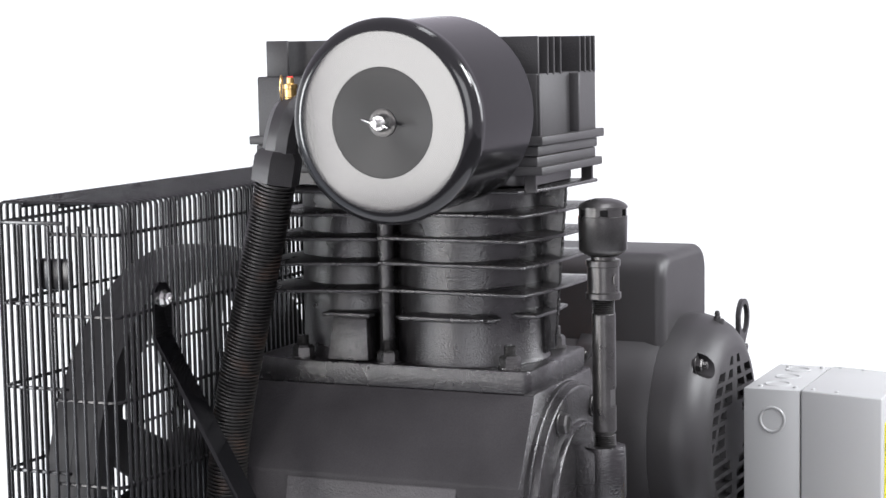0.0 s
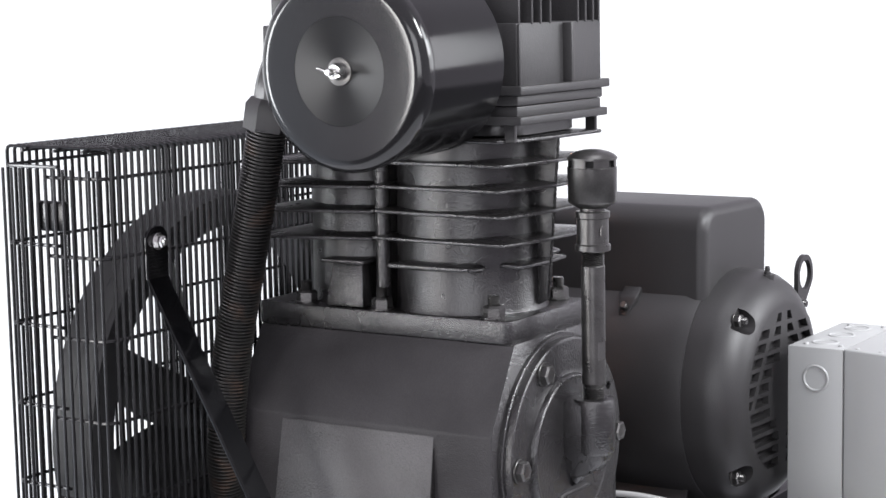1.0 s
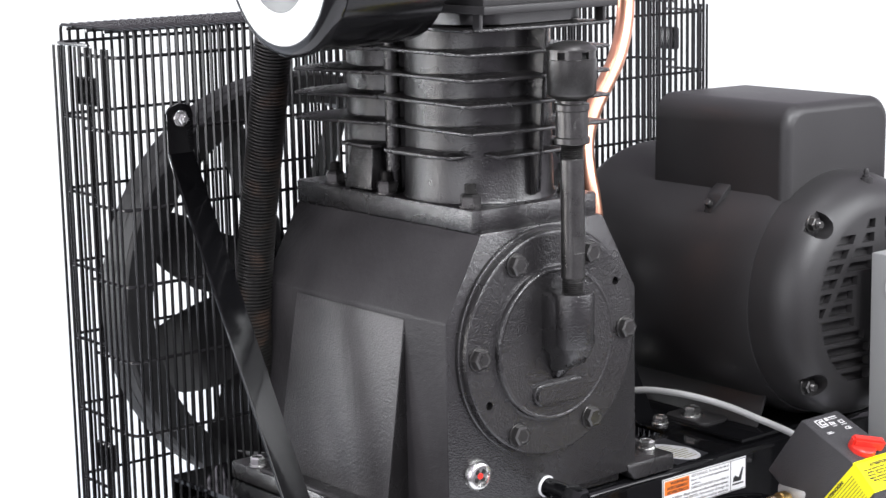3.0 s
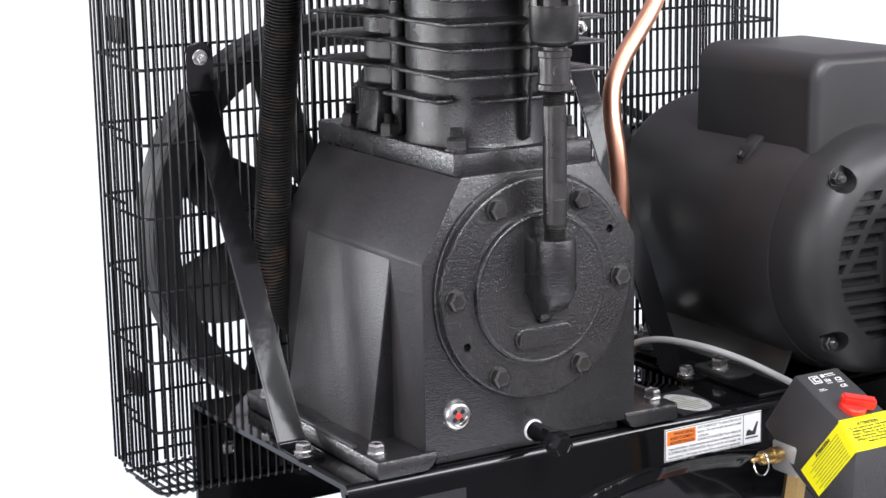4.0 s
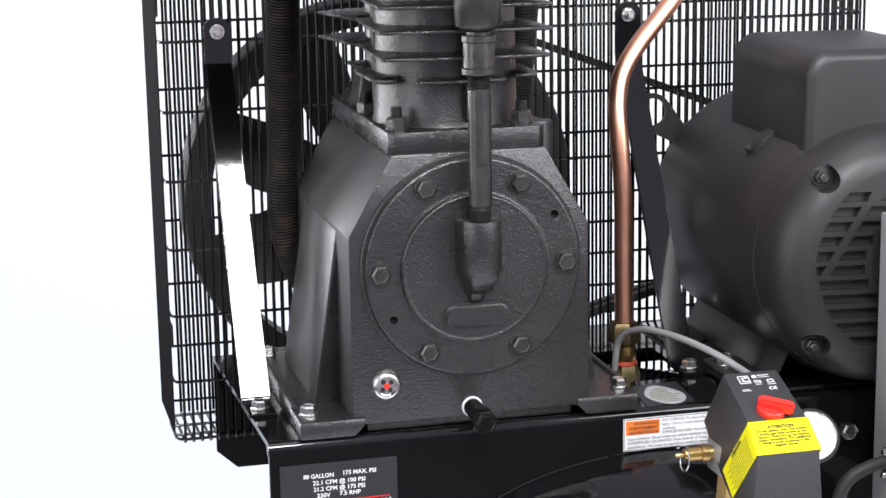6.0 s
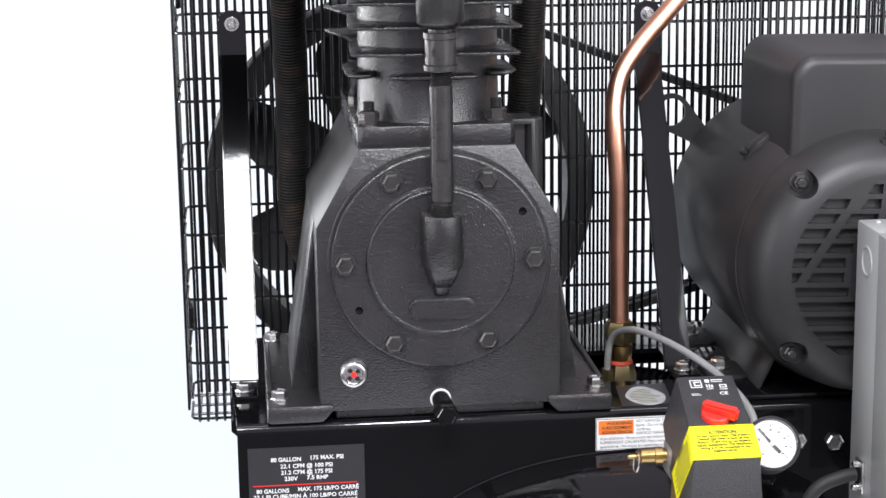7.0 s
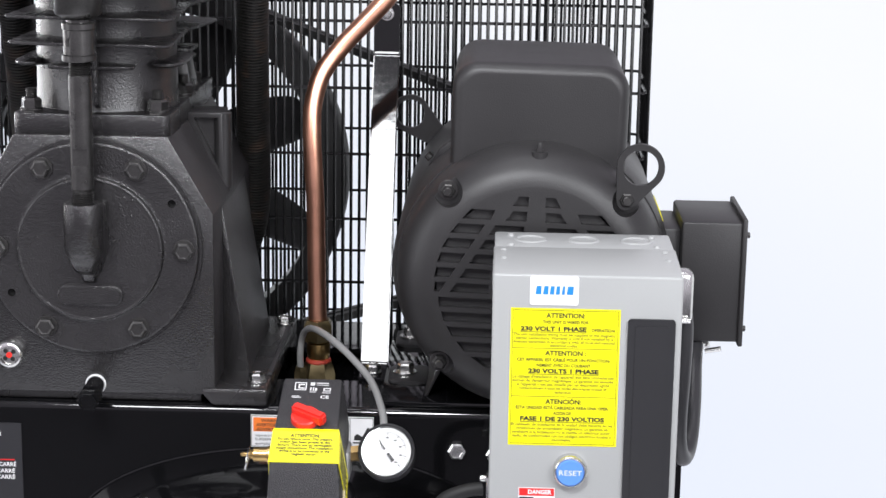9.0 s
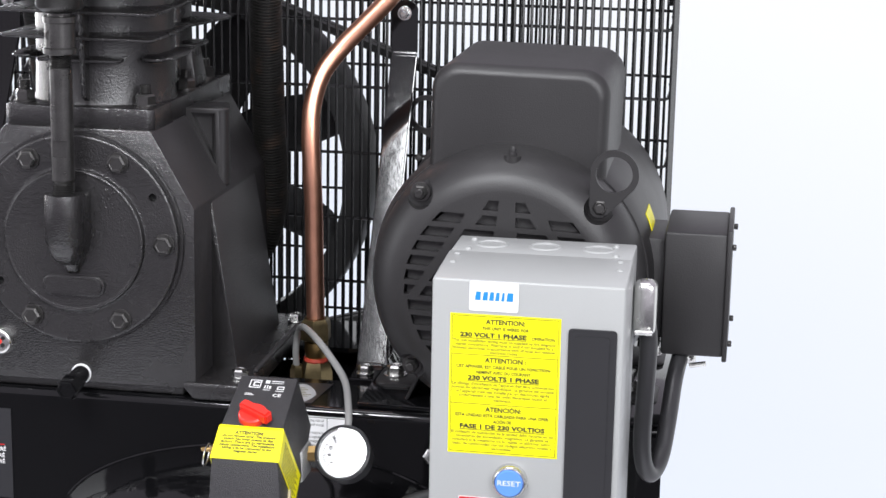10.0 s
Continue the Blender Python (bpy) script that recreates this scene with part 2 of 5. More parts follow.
def rounded(x0, x1, y0, y1, r, n=6):
    out = []
    for cx, cy, a0 in ((x1 - r, y1 - r, 0), (x0 + r, y1 - r, 90), (x0 + r, y0 + r, 180), (x1 - r, y0 + r, 270)):
        for i in range(n + 1):
            a = radians(a0 + 90 * i / n)
            out.append((cx + r * math.cos(a), cy + r * math.sin(a)))
    return out


def smooth_path(pts, step=6):
    pts = [Vector(p) for p in pts]
    out = []
    for i in range(len(pts) - 1):
        p0, p1, p2, p3 = pts[max(i - 1, 0)], pts[i], pts[i + 1], pts[min(i + 2, len(pts) - 1)]
        for k in range(step):
            t = k / step
            out.append(0.5 * (2 * p1 + (p2 - p0) * t + (2 * p0 - 5 * p1 + 4 * p2 - p3) * t * t + (3 * p1 - p0 - 3 * p2 + p3) * t ** 3))
    return out + [pts[-1]]


def sweep(bm, path, radius, seg=12, caps=True):
    """A round tube along a path; radius is one number or one for each point."""
    path = [Vector(p) for p in path]
    rad = radius if isinstance(radius, (list, tuple)) else [radius] * len(path)
    up = Vector((0.123, 0.456, 0.881)).normalized()
    rings = []
    for i, p in enumerate(path):
        d = (path[min(i + 1, len(path) - 1)] - path[max(i - 1, 0)]).normalized()
        u = (up - d * up.dot(d)).normalized()
        up = u
        v = d.cross(u)
        rings.append([bm.verts.new(p + rad[i] * (math.cos(2 * math.pi * k / seg) * u + math.sin(2 * math.pi * k / seg) * v)) for k in range(seg)])
    for a, b in zip(rings, rings[1:]):
        for k in range(seg):
            bm.faces.new((a[k], a[(k + 1) % seg], b[(k + 1) % seg], b[k]))
    if caps:
        bm.faces.new(rings[0])
        bm.faces.new(rings[-1][::-1])
    return bm


def Sweep(*a, **k):
    return sweep(bmesh.new(), *a, **k)


def cut(ob, cutter_bm):
    """Cuts a closed mesh out of a part for good."""
    me = bpy.data.meshes.new("cutter")
    bmesh.ops.recalc_face_normals(cutter_bm, faces=cutter_bm.faces[:])
    cutter_bm.to_mesh(me)
    cutter_bm.free()
    c = new("cutter", me)
    mod = ob.modifiers.new("cut", "BOOLEAN")
    mod.object, mod.operation, mod.solver = c, "DIFFERENCE", "EXACT"
    bpy.context.view_layer.update()
    out = bpy.data.meshes.new_from_object(ob.evaluated_get(bpy.context.evaluated_depsgraph_get()))
    ob.modifiers.remove(mod)
    ob.data = out
    bpy.data.objects.remove(c)
    out.polygons.foreach_set("use_smooth", [True] * len(out.polygons))
    out.set_sharp_from_angle(angle=radians(35))


def write(text, m, size, mat, parent, bold=0.0, width=None, align="CENTER", name="lettering"):
    """Raised lettering in the built-in font, as a mesh; width squeezes each line to that length."""
    cu = bpy.data.curves.new("text", "FONT")
    cu.body, cu.size, cu.align_x, cu.align_y = text, size, align, "CENTER"
    cu.offset, cu.extrude, cu.resolution_u = bold, 0.00008, 2
    tmp = new("text", cu)
    bpy.context.view_layer.update()
    sx = 1.0
    if width and tmp.dimensions.x > 1e-6:
        sx = width / tmp.dimensions.x
    me = bpy.data.meshes.new_from_object(tmp.evaluated_get(bpy.context.evaluated_depsgraph_get()))
    bpy.data.objects.remove(tmp)
    me.transform(m @ Matrix.Diagonal((sx, 1, 1, 1)))
    me.materials.clear()
    me.materials.append(mat)
    me.name = name
    ob = new(name, me)
    ob.parent = parent
    return ob


def front(x, y, z):
    """A pose for lettering that faces the front."""
    return pose(x, y, z, 90, 0, 0)


def bolt(name, parent, p, way, r, h, mat, washer=0.0, stud=0.0, label=""):
    """A hexagon bolt or nut whose seat is at p and whose axis runs along way."""
    p, way = Vector(p), Vector(way).normalized()
    bm = bmesh.new()
    base = p
    if washer:
        rod(bm, p, p + way * 0.0022, washer, 20, 0.0004)
        base = p + way * 0.0022
    hexagon(bm, base, base + way * h, r)
    if stud:
        n = int(stud / 0.0015)
        prof = [(0, 0)]
        for i in range(n):
            prof += [(i * 0.0015, r * 0.5), (i * 0.0015 + 0.00075, r * 0.57)]
        prof += [(n * 0.0015, r * 0.48), (n * 0.0015, 0)]
        lathe(bm, base + way * h, base + way * (h + 1), prof, 12)
    return part(name, bm, mat, parent, label, smooth=25)


# ---- studio ----
bm = bmesh.new()
FLOORZ, SEG = -1.55, 64
prev = None
prof = [(2.62, FLOORZ), (4.0, FLOORZ)]
prof += [(4.0 + 2.0 * math.sin(radians(a)), FLOORZ + 2.0 - 2.0 * math.cos(radians(a))) for a in range(15, 91, 15)]
prof += [(6.0, 1.7)]
# the sweep is open towards the studio's dark side, behind the camera
for i in range(SEG + 1):
    a = radians(-54 + 148 * i / SEG)
    ring = [bm.verts.new((0.2 + r * math.sin(a), 0.2 + r * math.cos(a), z)) for r, z in prof]
    if prev:
        for j in range(len(ring) - 1):
            bm.faces.new((prev[j], ring[j], ring[j + 1], prev[j + 1]))
    prev = ring
tagged(part("backdrop", bm, GLOW, smooth=60), "seamless white studio backdrop, its brightness painted in as glow", "backdrop", kind="structure")
tagged(part("floor", Box(-7, 7, -7, 7, FLOORZ - 0.05, FLOORZ - 0.004), FLOOR, smooth=0), "plain dark grey studio floor under the compressor", "floor", kind="structure")
tagged(part("floor_paper", Prism([(0.2 + 2.6 * math.cos(radians(a)), 0.2 + 2.6 * math.sin(radians(a))) for a in range(0, 360, 5)], FLOORZ - 0.0038, FLOORZ, "z"), PAPER, smooth=0), "matt white paper floor under the air tank", "floor", kind="structure")

# ---- tank ----
tank = thing("air_tank", "glossy black vertical steel air tank under the deck", "tank")
TX, TY, TR, DOME, DOME_TOP = 0.22, 0.2, 0.31, 0.137, -0.0245
top = DOME_TOP - (FLOORZ + 0.12)
prof = [(0.0, 0.0), (0.0, 0.18), (0.03, 0.25), (0.09, 0.295), (0.16, TR), (top - DOME, TR)]
prof += [(top - DOME + DOME * math.sin(radians(a)), TR * math.cos(radians(a))) for a in range(4, 89, 4)] + [(top, 0)]
part("shell", lathe(bmesh.new(), (TX, TY, FLOORZ + 0.12), (TX, TY, 0), prof, 96), GLOSS, tank)


def dome_z(x, y):
    return DOME_TOP - DOME * (1 - math.sqrt(max(1 - ((x - TX) ** 2 + (y - TY) ** 2) / TR ** 2, 0)))


# weld bead where the deck's front flange stands on the dome
random.seed(3)
seam = [(-0.02 + 0.48 * i / 96, 0.0195, dome_z(-0.02 + 0.48 * i / 96, 0.0195) + 0.0004) for i in range(97)]
part("weld_bead", sweep(bmesh.new(), seam, [random.uniform(0.0014, 0.0026) for _ in seam], 8), GLOSS, tank)
for k in range(3):
    a = radians(30 + 120 * k)
    lx, ly = TX + 0.27 * math.cos(a), TY + 0.27 * math.sin(a)
    part("leg", Box(lx - 0.03, lx + 0.03, ly - 0.03, ly + 0.03, FLOORZ, FLOORZ + 0.3, bev=0.004), GLOSS, tank)

# ---- deck ----
DX0, DX1, DY0, DY1 = -0.232, 0.675, 0.02, 0.401
deck = thing("deck_plate", "glossy black folded steel deck carrying pump and motor", "deck")
bm = bmesh.new()
prism(bm, [(DX0, DY0 + 0.0085), (0.185, DY0 + 0.0085), (0.185, DY1), (DX0 - 0.011, DY1)], -0.006, 0.0, "z")
for a in ((0.305, DX1, DY0 + 0.0085, DY1), (0.185, 0.305, DY0 + 0.0085, 0.13), (0.185, 0.305, 0.27, DY1)):
    box(bm, *a, -0.006, 0.0)
bmesh.ops.remove_doubles(bm, verts=bm.verts[:], dist=0.00001)
part("top_plate", bm, GLOSS, deck, smooth=0)


def flange(y0, y1, gap):
    z = -0.15
    left = DX0 - 0.011 if gap else DX0
    top = -0.0062 if gap else -0.0085
    pts = [(left, top), (left, -0.126), (left + 0.026, z)]
    pts += [(0.0, z), (0.02, -0.056), (0.42, -0.056), (0.44, z)] if gap else []
    pts += [(DX1 - 0.026, z), (DX1, -0.126), (DX1, top)]
    return Prism(pts, y0, y1, "y")


part("front_flange", flange(DY0, DY0 + 0.006, False), GLOSS, deck)
part("back_flange", flange(DY1 - 0.006, DY1, True), GLOSS, deck)
part("folded_edge", sweep(bmesh.new(), [(DX0, DY0 + 0.0085, -0.0085), (DX1, DY0 + 0.0085, -0.0085)], 0.0086, 48), GLOSS, deck)
for p, w in (((0.416, DY0, -0.047), (0, -1, 0)), ((0.46, DY0, -0.05), (0, -1, 0))):
    bolt("bolt", deck, p, w, 0.0105, 0.008, ZINC, 0.0)
bolt("bolt", deck, (-0.2, DY1 - 0.006, -0.062), (0, -1, 0), 0.0075, 0.006, ZINC, 0.009)

# spec label on the front flange
spec = part("rating_label", Box(-0.221, -0.089, 0.0188, 0.0198, -0.138, -0.027), DECAL, deck, "black rating label with white print and a red rule", smooth=0)
LX = -0.155
for txt, x, z, w in (("80 GALLON", -0.178, -0.0415, 0.034), ("175 MAX. PSI", -0.132, -0.0405, 0.037), ("22.1 CFM @ 100 PSI", LX, -0.0495, 0.059),
                     ("21.2 CFM @ 175 PSI", LX, -0.057, 0.058), ("230V", -0.173, -0.0645, 0.015), ("7.5 RHP", -0.143, -0.064, 0.024),
                     ("80 GALLONS", -0.194, -0.0785, 0.037), ("MAX. 175 LB/PO CARRÉ", -0.131, -0.0775, 0.069),
                     ("22,1 PI CUBE/MIN À 100 LB/PO CARRÉ", -0.157, -0.0855, 0.118), ("21,2 PI CUBE/MIN À 175 LB/PO CARRÉ", -0.157, -0.093, 0.118)):
    write(txt, front(x, 0.0186, z), 0.0068, PALEINK, spec, 0.00012, w)
part("rule", Box(-0.216, -0.098, 0.0183, 0.0187, -0.0722, -0.071), REDINK, spec, smooth=0)

# hot surface label
warn = part("warning_label", Box(0.18, 0.322, 0.0188, 0.0198, -0.05, -0.0145), WHITE, deck, "white hot surface label with an orange heading", smooth=0)
part("heading", Box(0.183, 0.224, 0.0184, 0.0187, -0.0325, -0.0172), ORANGE, warn, smooth=0)
for txt, z in (("WARNING", -0.0205), ("AVERTISSEMENT", -0.0254), ("ADVERTENCIA", -0.0303)):
    write(txt, front(0.2045 if txt != "WARNING" else 0.207, 0.0182, z), 0.0048, INK, warn, 0.00008, 0.036 if txt != "WARNING" else 0.03)
for txt, x, z, w in (("HOT SURFACES: To reduce the risk of", 0.259, -0.019, 0.064), ("burns - Do not touch exposed metal", 0.259, -0.0236, 0.064), ("surfaces.", 0.236, -0.028, 0.016),
                     ("SURFACES CHAUDES: Pour réduire le", 0.259, -0.0323, 0.064), ("risque de brûlures - Ne pas toucher aux surfaces métalliques exposées.", 0.238, -0.037, 0.106),
                     ("SUPERFICIES CALIENTES: Para reducir el riesgo de", 0.238, -0.0415, 0.106), ("quemaduras - No toque las superficies metálicas expuestas.", 0.238, -0.046, 0.106)):
    write(txt, front(x, 0.0185, z), 0.0042, INK, warn, 0.0, w)
bm = bmesh.new()
for a in ((0.1805, 0.3215, -0.0158, -0.0152), (0.1805, 0.3215, -0.0493, -0.0488), (0.1805, 0.1811, -0.0493, -0.0152), (0.3209, 0.3215, -0.0493, -0.0152), (0.2945, 0.2951, -0.0488, -0.0155)):
    box(bm, a[0], a[1], 0.0184, 0.0187, a[2], a[3])
part("border", bm, INK, warn, smooth=0)
bm = bmesh.new()
prism(bm, [(0.299, -0.04), (0.313, -0.04), (0.317, -0.026), (0.315, -0.0255), (0.309, -0.036), (0.303, -0.033), (0.3, -0.035)], 0.0184, 0.0187, "y")
box(bm, 0.298, 0.317, 0.0184, 0.0187, -0.0435, -0.042)
part("pictogram", bm, INK, warn, smooth=0)

warn.matrix_basis = Matrix.Translation((-0.002, 0, 0.006)) @ Matrix.Diagonal((1, 1, 1.09, 1))

# dark square sticker with a grey leaf-shaped print on the deck top
stick = part("deck_sticker", Prism([(0.2185, 0.109), (0.2785, 0.1135), (0.2705, 0.034), (0.2105, 0.0265)], 0.0003, 0.0008, "z"), DECAL, deck, "dark square sticker with a grey leaf-shaped print", smooth=0)
leaf = [(0.245 + 0.0235 * math.sin(radians(a)) * (1 - 0.32 * max(math.cos(radians(a)), 0)), 0.066 + 0.038 * math.cos(radians(a))) for a in range(0, 360, 10)]
part("leaf_print", Prism(leaf, 0.0008, 0.0011, "z"), material("worn_grey_print", (0.4, 0.4, 0.41), 0.35, grain=0.1, scale=300, spot=0.25, spot_scale=60), stick, "grey leaf-shaped print", smooth=0)
bm = bmesh.new()
for i in range(9):
    w = 0.019 * math.cos((i - 3.6) * 0.28)
    box(bm, 0.245 - w, 0.245 + w * (0.5 + 0.5 * math.cos(i * 2.3) ** 2), 0.038 + i * 0.0062, 0.0395 + i * 0.0062, 0.0012, 0.0014)
part("print_lines", bm, SOFTINK, stick, smooth=0)

# ---- pump ----
pump = thing("compressor_pump", "black painted cast iron two-stage compressor pump bolted to the deck", "compressor pump")
case = part("crankcase", Prism([(-0.137, 0.012), (-0.137, 0.224), (-0.087, 0.312), (0.087, 0.312), (0.137, 0.224), (0.137, 0.012)], 0.021, 0.348, "y", bev=0.0026, seg=2), CAST, pump)
# faces turned sideways take the lighter iron, the rest the darker
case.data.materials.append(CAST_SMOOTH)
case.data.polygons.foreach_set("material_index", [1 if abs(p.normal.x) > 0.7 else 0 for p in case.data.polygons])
for s in (-1, 1):
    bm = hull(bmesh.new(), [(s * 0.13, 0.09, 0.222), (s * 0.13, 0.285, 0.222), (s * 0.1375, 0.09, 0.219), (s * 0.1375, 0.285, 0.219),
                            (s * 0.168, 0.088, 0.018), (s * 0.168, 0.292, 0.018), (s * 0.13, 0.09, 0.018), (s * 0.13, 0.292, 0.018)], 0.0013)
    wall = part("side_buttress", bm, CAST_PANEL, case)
    # front faces keep the darker iron, without the painted side light
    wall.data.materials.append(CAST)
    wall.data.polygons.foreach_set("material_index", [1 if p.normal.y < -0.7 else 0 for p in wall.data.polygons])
    foot = part("foot", Prism([(s * 0.197, 0.0), (s * 0.134, 0.0), (s * 0.122, 0.013), (s * 0.122, 0.021), (s * 0.197, 0.021)], 0.018, 0.345, "y", bev=0.004), CAST, case)
    part("foot_ledge", Prism([(s * 0.197, 0.0208), (s * 0.19, 0.0208), (s * 0.191, 0.0245), (s * 0.196, 0.0245)], 0.075, 0.285, "y", bev=0.001), CAST_SMOOTH, foot)
    bolt("bolt", pump, (s * 0.182, 0.048, 0.021), (0, 0, 1), 0.0095, 0.009, ZINC, 0.0105)
    bolt("bolt", pump, (s * 0.186, 0.305, 0.021), (0, 0, 1), 0.0095, 0.009, ZINC, 0.0105)
part("base_skirt", Box(-0.12, 0.12, 0.03, 0.31, 0.0006, 0.026, bev=0.003), CAST, case)
# pocketed web with a round edge on the far shoulder
web = part("boss", Prism([(0.084, 0.3195), (0.129, 0.3195), (0.1305, 0.232), (0.1285, 0.226), (0.12, 0.236)], 0.152, 0.203, "y", bev=0.0015), CAST_FINE, case)
cut(web, Prism([(0.095, 0.3135), (0.1245, 0.3135), (0.1255, 0.25)], 0.13, 0.162, "y"))
part("boss_edge", lathe(bmesh.new(), (0.1285, 0.163, 0.222), (0.1285, 0.163, 1), [(0, 0), (0.001, 0.006), (0.006, 0.0105), (0.096, 0.0105), (0.098, 0.009), (0.098, 0)], 24), CAST_FINE, case)

# front bearing cover
cover = part("bearing_cover", lathe(bmesh.new(), (0, 0.024, 0.185), (0, -1, 0.185), [(0, 0), (0, 0.1255), (0.0075, 0.1255), (0.0085, 0.1245), (0.0085, 0.1215), (0.0155, 0.121), (0.0163, 0.12), (0.0165, 0.1185), (0.0165, 0.1175), (0.0165, 0.088), (0.0165, 0.0856), (0.0172, 0.0833), (0.0222, 0.0826), (0.0234, 0.0816), (0.0238, 0.0803), (0.0236, 0.0793), (0.0232, 0.0783), (0.0232, 0.0773), (0.0232, 0.07), (0.0232, 0.0)], 128), CAST, pump)
for k in range(6):
    a = radians(60 * k)
    bolt("bolt", cover, (0.1055 * math.cos(a), 0.0075, 0.185 + 0.1055 * math.sin(a)), (0, -1, 0), 0.0112, 0.008, DARKBOLT, 0.0128)
    part("head_face", lathe(bmesh.new(), (0.1055 * math.cos(a), -0.0005, 0.185 + 0.1055 * math.sin(a)), (0.1055 * math.cos(a), -1, 0.185 + 0.1055 * math.sin(a)), [(-0.003, 0), (-0.003, 0.0093), (0.0, 0.009), (0.0008, 0.0078), (0.0008, 0.0058), (0.0002, 0.005), (0.0004, 0)], 24), DARKBOLT, cover)
for x, z in ((0.0925, 0.2385), (-0.0915, 0.132)):
    cut(cover, Rod((x, 0.0155, z), (x, 0.0, z), 0.0046, 20))
    part("threaded_hole", Rod((x, 0.0165, z), (x, 0.0145, z), 0.0052, 16), VOID, cover)
plate = part("cast_number_plate", Prism(rounded(-0.037, 0.037, 0.121, 0.145, 0.0119), -0.0026, 0.006, "y", bev=0.0009), CAST, cover)
bm = Prism(rounded(-0.0342, 0.0342, 0.1238, 0.1422, 0.0091), -0.006, -0.0012, "y")
cut(plate, bm)
bm = bmesh.new()
random.seed(4)
for i in range(10):
    x = -0.0285 + i * 0.0058
    box(bm, x, x + 0.0015, -0.0019, -0.0006, 0.1275, 0.1385, bev=0.0003, seg=1)
    if i % 3:
        box(bm, x + 0.001, x + 0.004, -0.0019, -0.0006, 0.1365 if i % 2 else 0.1275, 0.1385 if i % 2 else 0.1295, bev=0.0003, seg=1)
part("cast_marks", bm, CAST, plate)

# oil filler elbow, pipe and breather
part("filler_elbow", lathe(bmesh.new(), (0, -0.024, 0.186), (0, -0.024, 1), [(0, 0), (0, 0.02), (0.004, 0.0223), (0.055, 0.0222), (0.0585, 0.0213), (0.0592, 0.018), (0.0592, 0)], 40), CAST, cover)
ends = [(s * w, y, z) for s in (-1, 1) for w, y, z in ((0.0218, -0.022, 0.2405), (0.0225, 0.004, 0.244), (0.0218, -0.022, 0.19), (0.0225, 0.004, 0.188), (0.0155, -0.041, 0.192), (0.0135, -0.037, 0.176), (0.0175, -0.02, 0.178), (0.0175, 0.004, 0.176), (0.009, -0.028, 0.166), (0.0105, -0.014, 0.16), (0.0115, 0.004, 0.155))]
part("elbow_root", hull(bmesh.new(), ends, 0.003), CAST, cover)
part("elbow_tail", hull(bmesh.new(), [(s * w, y, z) for s in (-1, 1) for w, y, z in ((0.0095, -0.016, 0.167), (0.0115, 0.004, 0.169), (0.0062, -0.005, 0.1495), (0.0078, 0.004, 0.1455))], 0.0025), CAST, cover)
# rough casting blemishes beside the elbow
random.seed(11)
bm = bmesh.new()
for i in range(70):
    u = random.random()
    x, z = random.gauss(0.034 + 0.012 * u, 0.007), random.gauss(0.238 + 0.02 * u, 0.011)
    if math.hypot(x, z - 0.185) > 0.078 or x < 0.0265:
        continue
    r = random.uniform(0.0007, 0.0019)
    bmesh.ops.create_icosphere(bm, subdivisions=1, radius=1, matrix=Matrix.Translation((x, 0.0012, z)) @ Matrix.Rotation(random.random() * 3, 4, "Y") @ Matrix.Diagonal((r, r * 0.8, r * random.uniform(0.7, 2.2), 1)))
tagged(part("casting_blemish", bm, CAST, cover), kind="stuff")
breather = thing("oil_breather", "dark steel breather cap on a threaded filler pipe", "breather")


def threads(z0, z1, r):
    out = []
    n = int((z1 - z0) / 0.0021)
    for i in range(n):
        out += [(z0 + i * 0.0021, r), (z0 + i * 0.0021 + 0.00105, r - 0.0016)]
    return out


pz = 0.2432
prof = [(0, 0), (0, 0.011)] + threads(0.0, 0.016, 0.0122) + [(0.0165, 0.0118), (0.0175, 0.0126), (0.052, 0.0126), (0.0525, 0.0126), (0.142, 0.0126), (0.143, 0.0118)] + threads(0.1435, 0.166, 0.0122) + [(0.166, 0)]
pipe = part("filler_pipe", lathe(bmesh.new(), (0, -0.024, pz), (0, -0.024, 1), prof, 32), DARKBOLT, breather)
cut(pipe, Box(-0.02, 0.02, -0.05, -0.0335, 0.287, 0.306))
uz = 0.4015
part("coupling", lathe(bmesh.new(), (0, -0.024, uz), (0, -0.024, 1), [(0, 0), (0, 0.0178), (0.001, 0.0186), (0.0065, 0.0186), (0.0078, 0.0168), (0.034, 0.0168), (0.0352, 0.0182), (0.041, 0.0182), (0.042, 0.0172), (0.042, 0.013), (0.05, 0.013), (0.05, 0)], 40), DARKBOLT, breather)
bm = bmesh.new()
for a0 in range(-50, 230, 20):
    a = radians(a0)
    box(bm, -0.0045 + 0.006 * math.cos(a) - 0.0009, -0.0045 + 0.006 * math.cos(a) + 0.0009, -0.0398, -0.0385, 0.4225 + 0.006 * math.sin(a) - 0.0009, 0.4225 + 0.006 * math.sin(a) + 0.0009)
part("cast_mark", bm, DARKBOLT, breather)
cz = 0.447
part("cap_body", lathe(bmesh.new(), (0, -0.024, cz), (0, -0.024, 1), [(0, 0), (0, 0.016), (0.002, 0.019), (0.005, 0.024), (0.007, 0.0254), (0.04, 0.026), (0.042, 0.0262), (0.0425, 0.025), (0.0425, 0)], 48), DARKBOLT, breather)
cap = part("cap_top", lathe(bmesh.new(), (0, -0.024, cz + 0.042), (0, -0.024, 1), [(0, 0), (0, 0.0252), (0.0085, 0.0252), (0.0087, 0.0264), (0.0105, 0.0264), (0.0135, 0.0235), (0.0165, 0.0175), (0.0185, 0.009), (0.019, 0)], 48), DARKBOLT, breather)
bm, inner = bmesh.new(), bmesh.new()
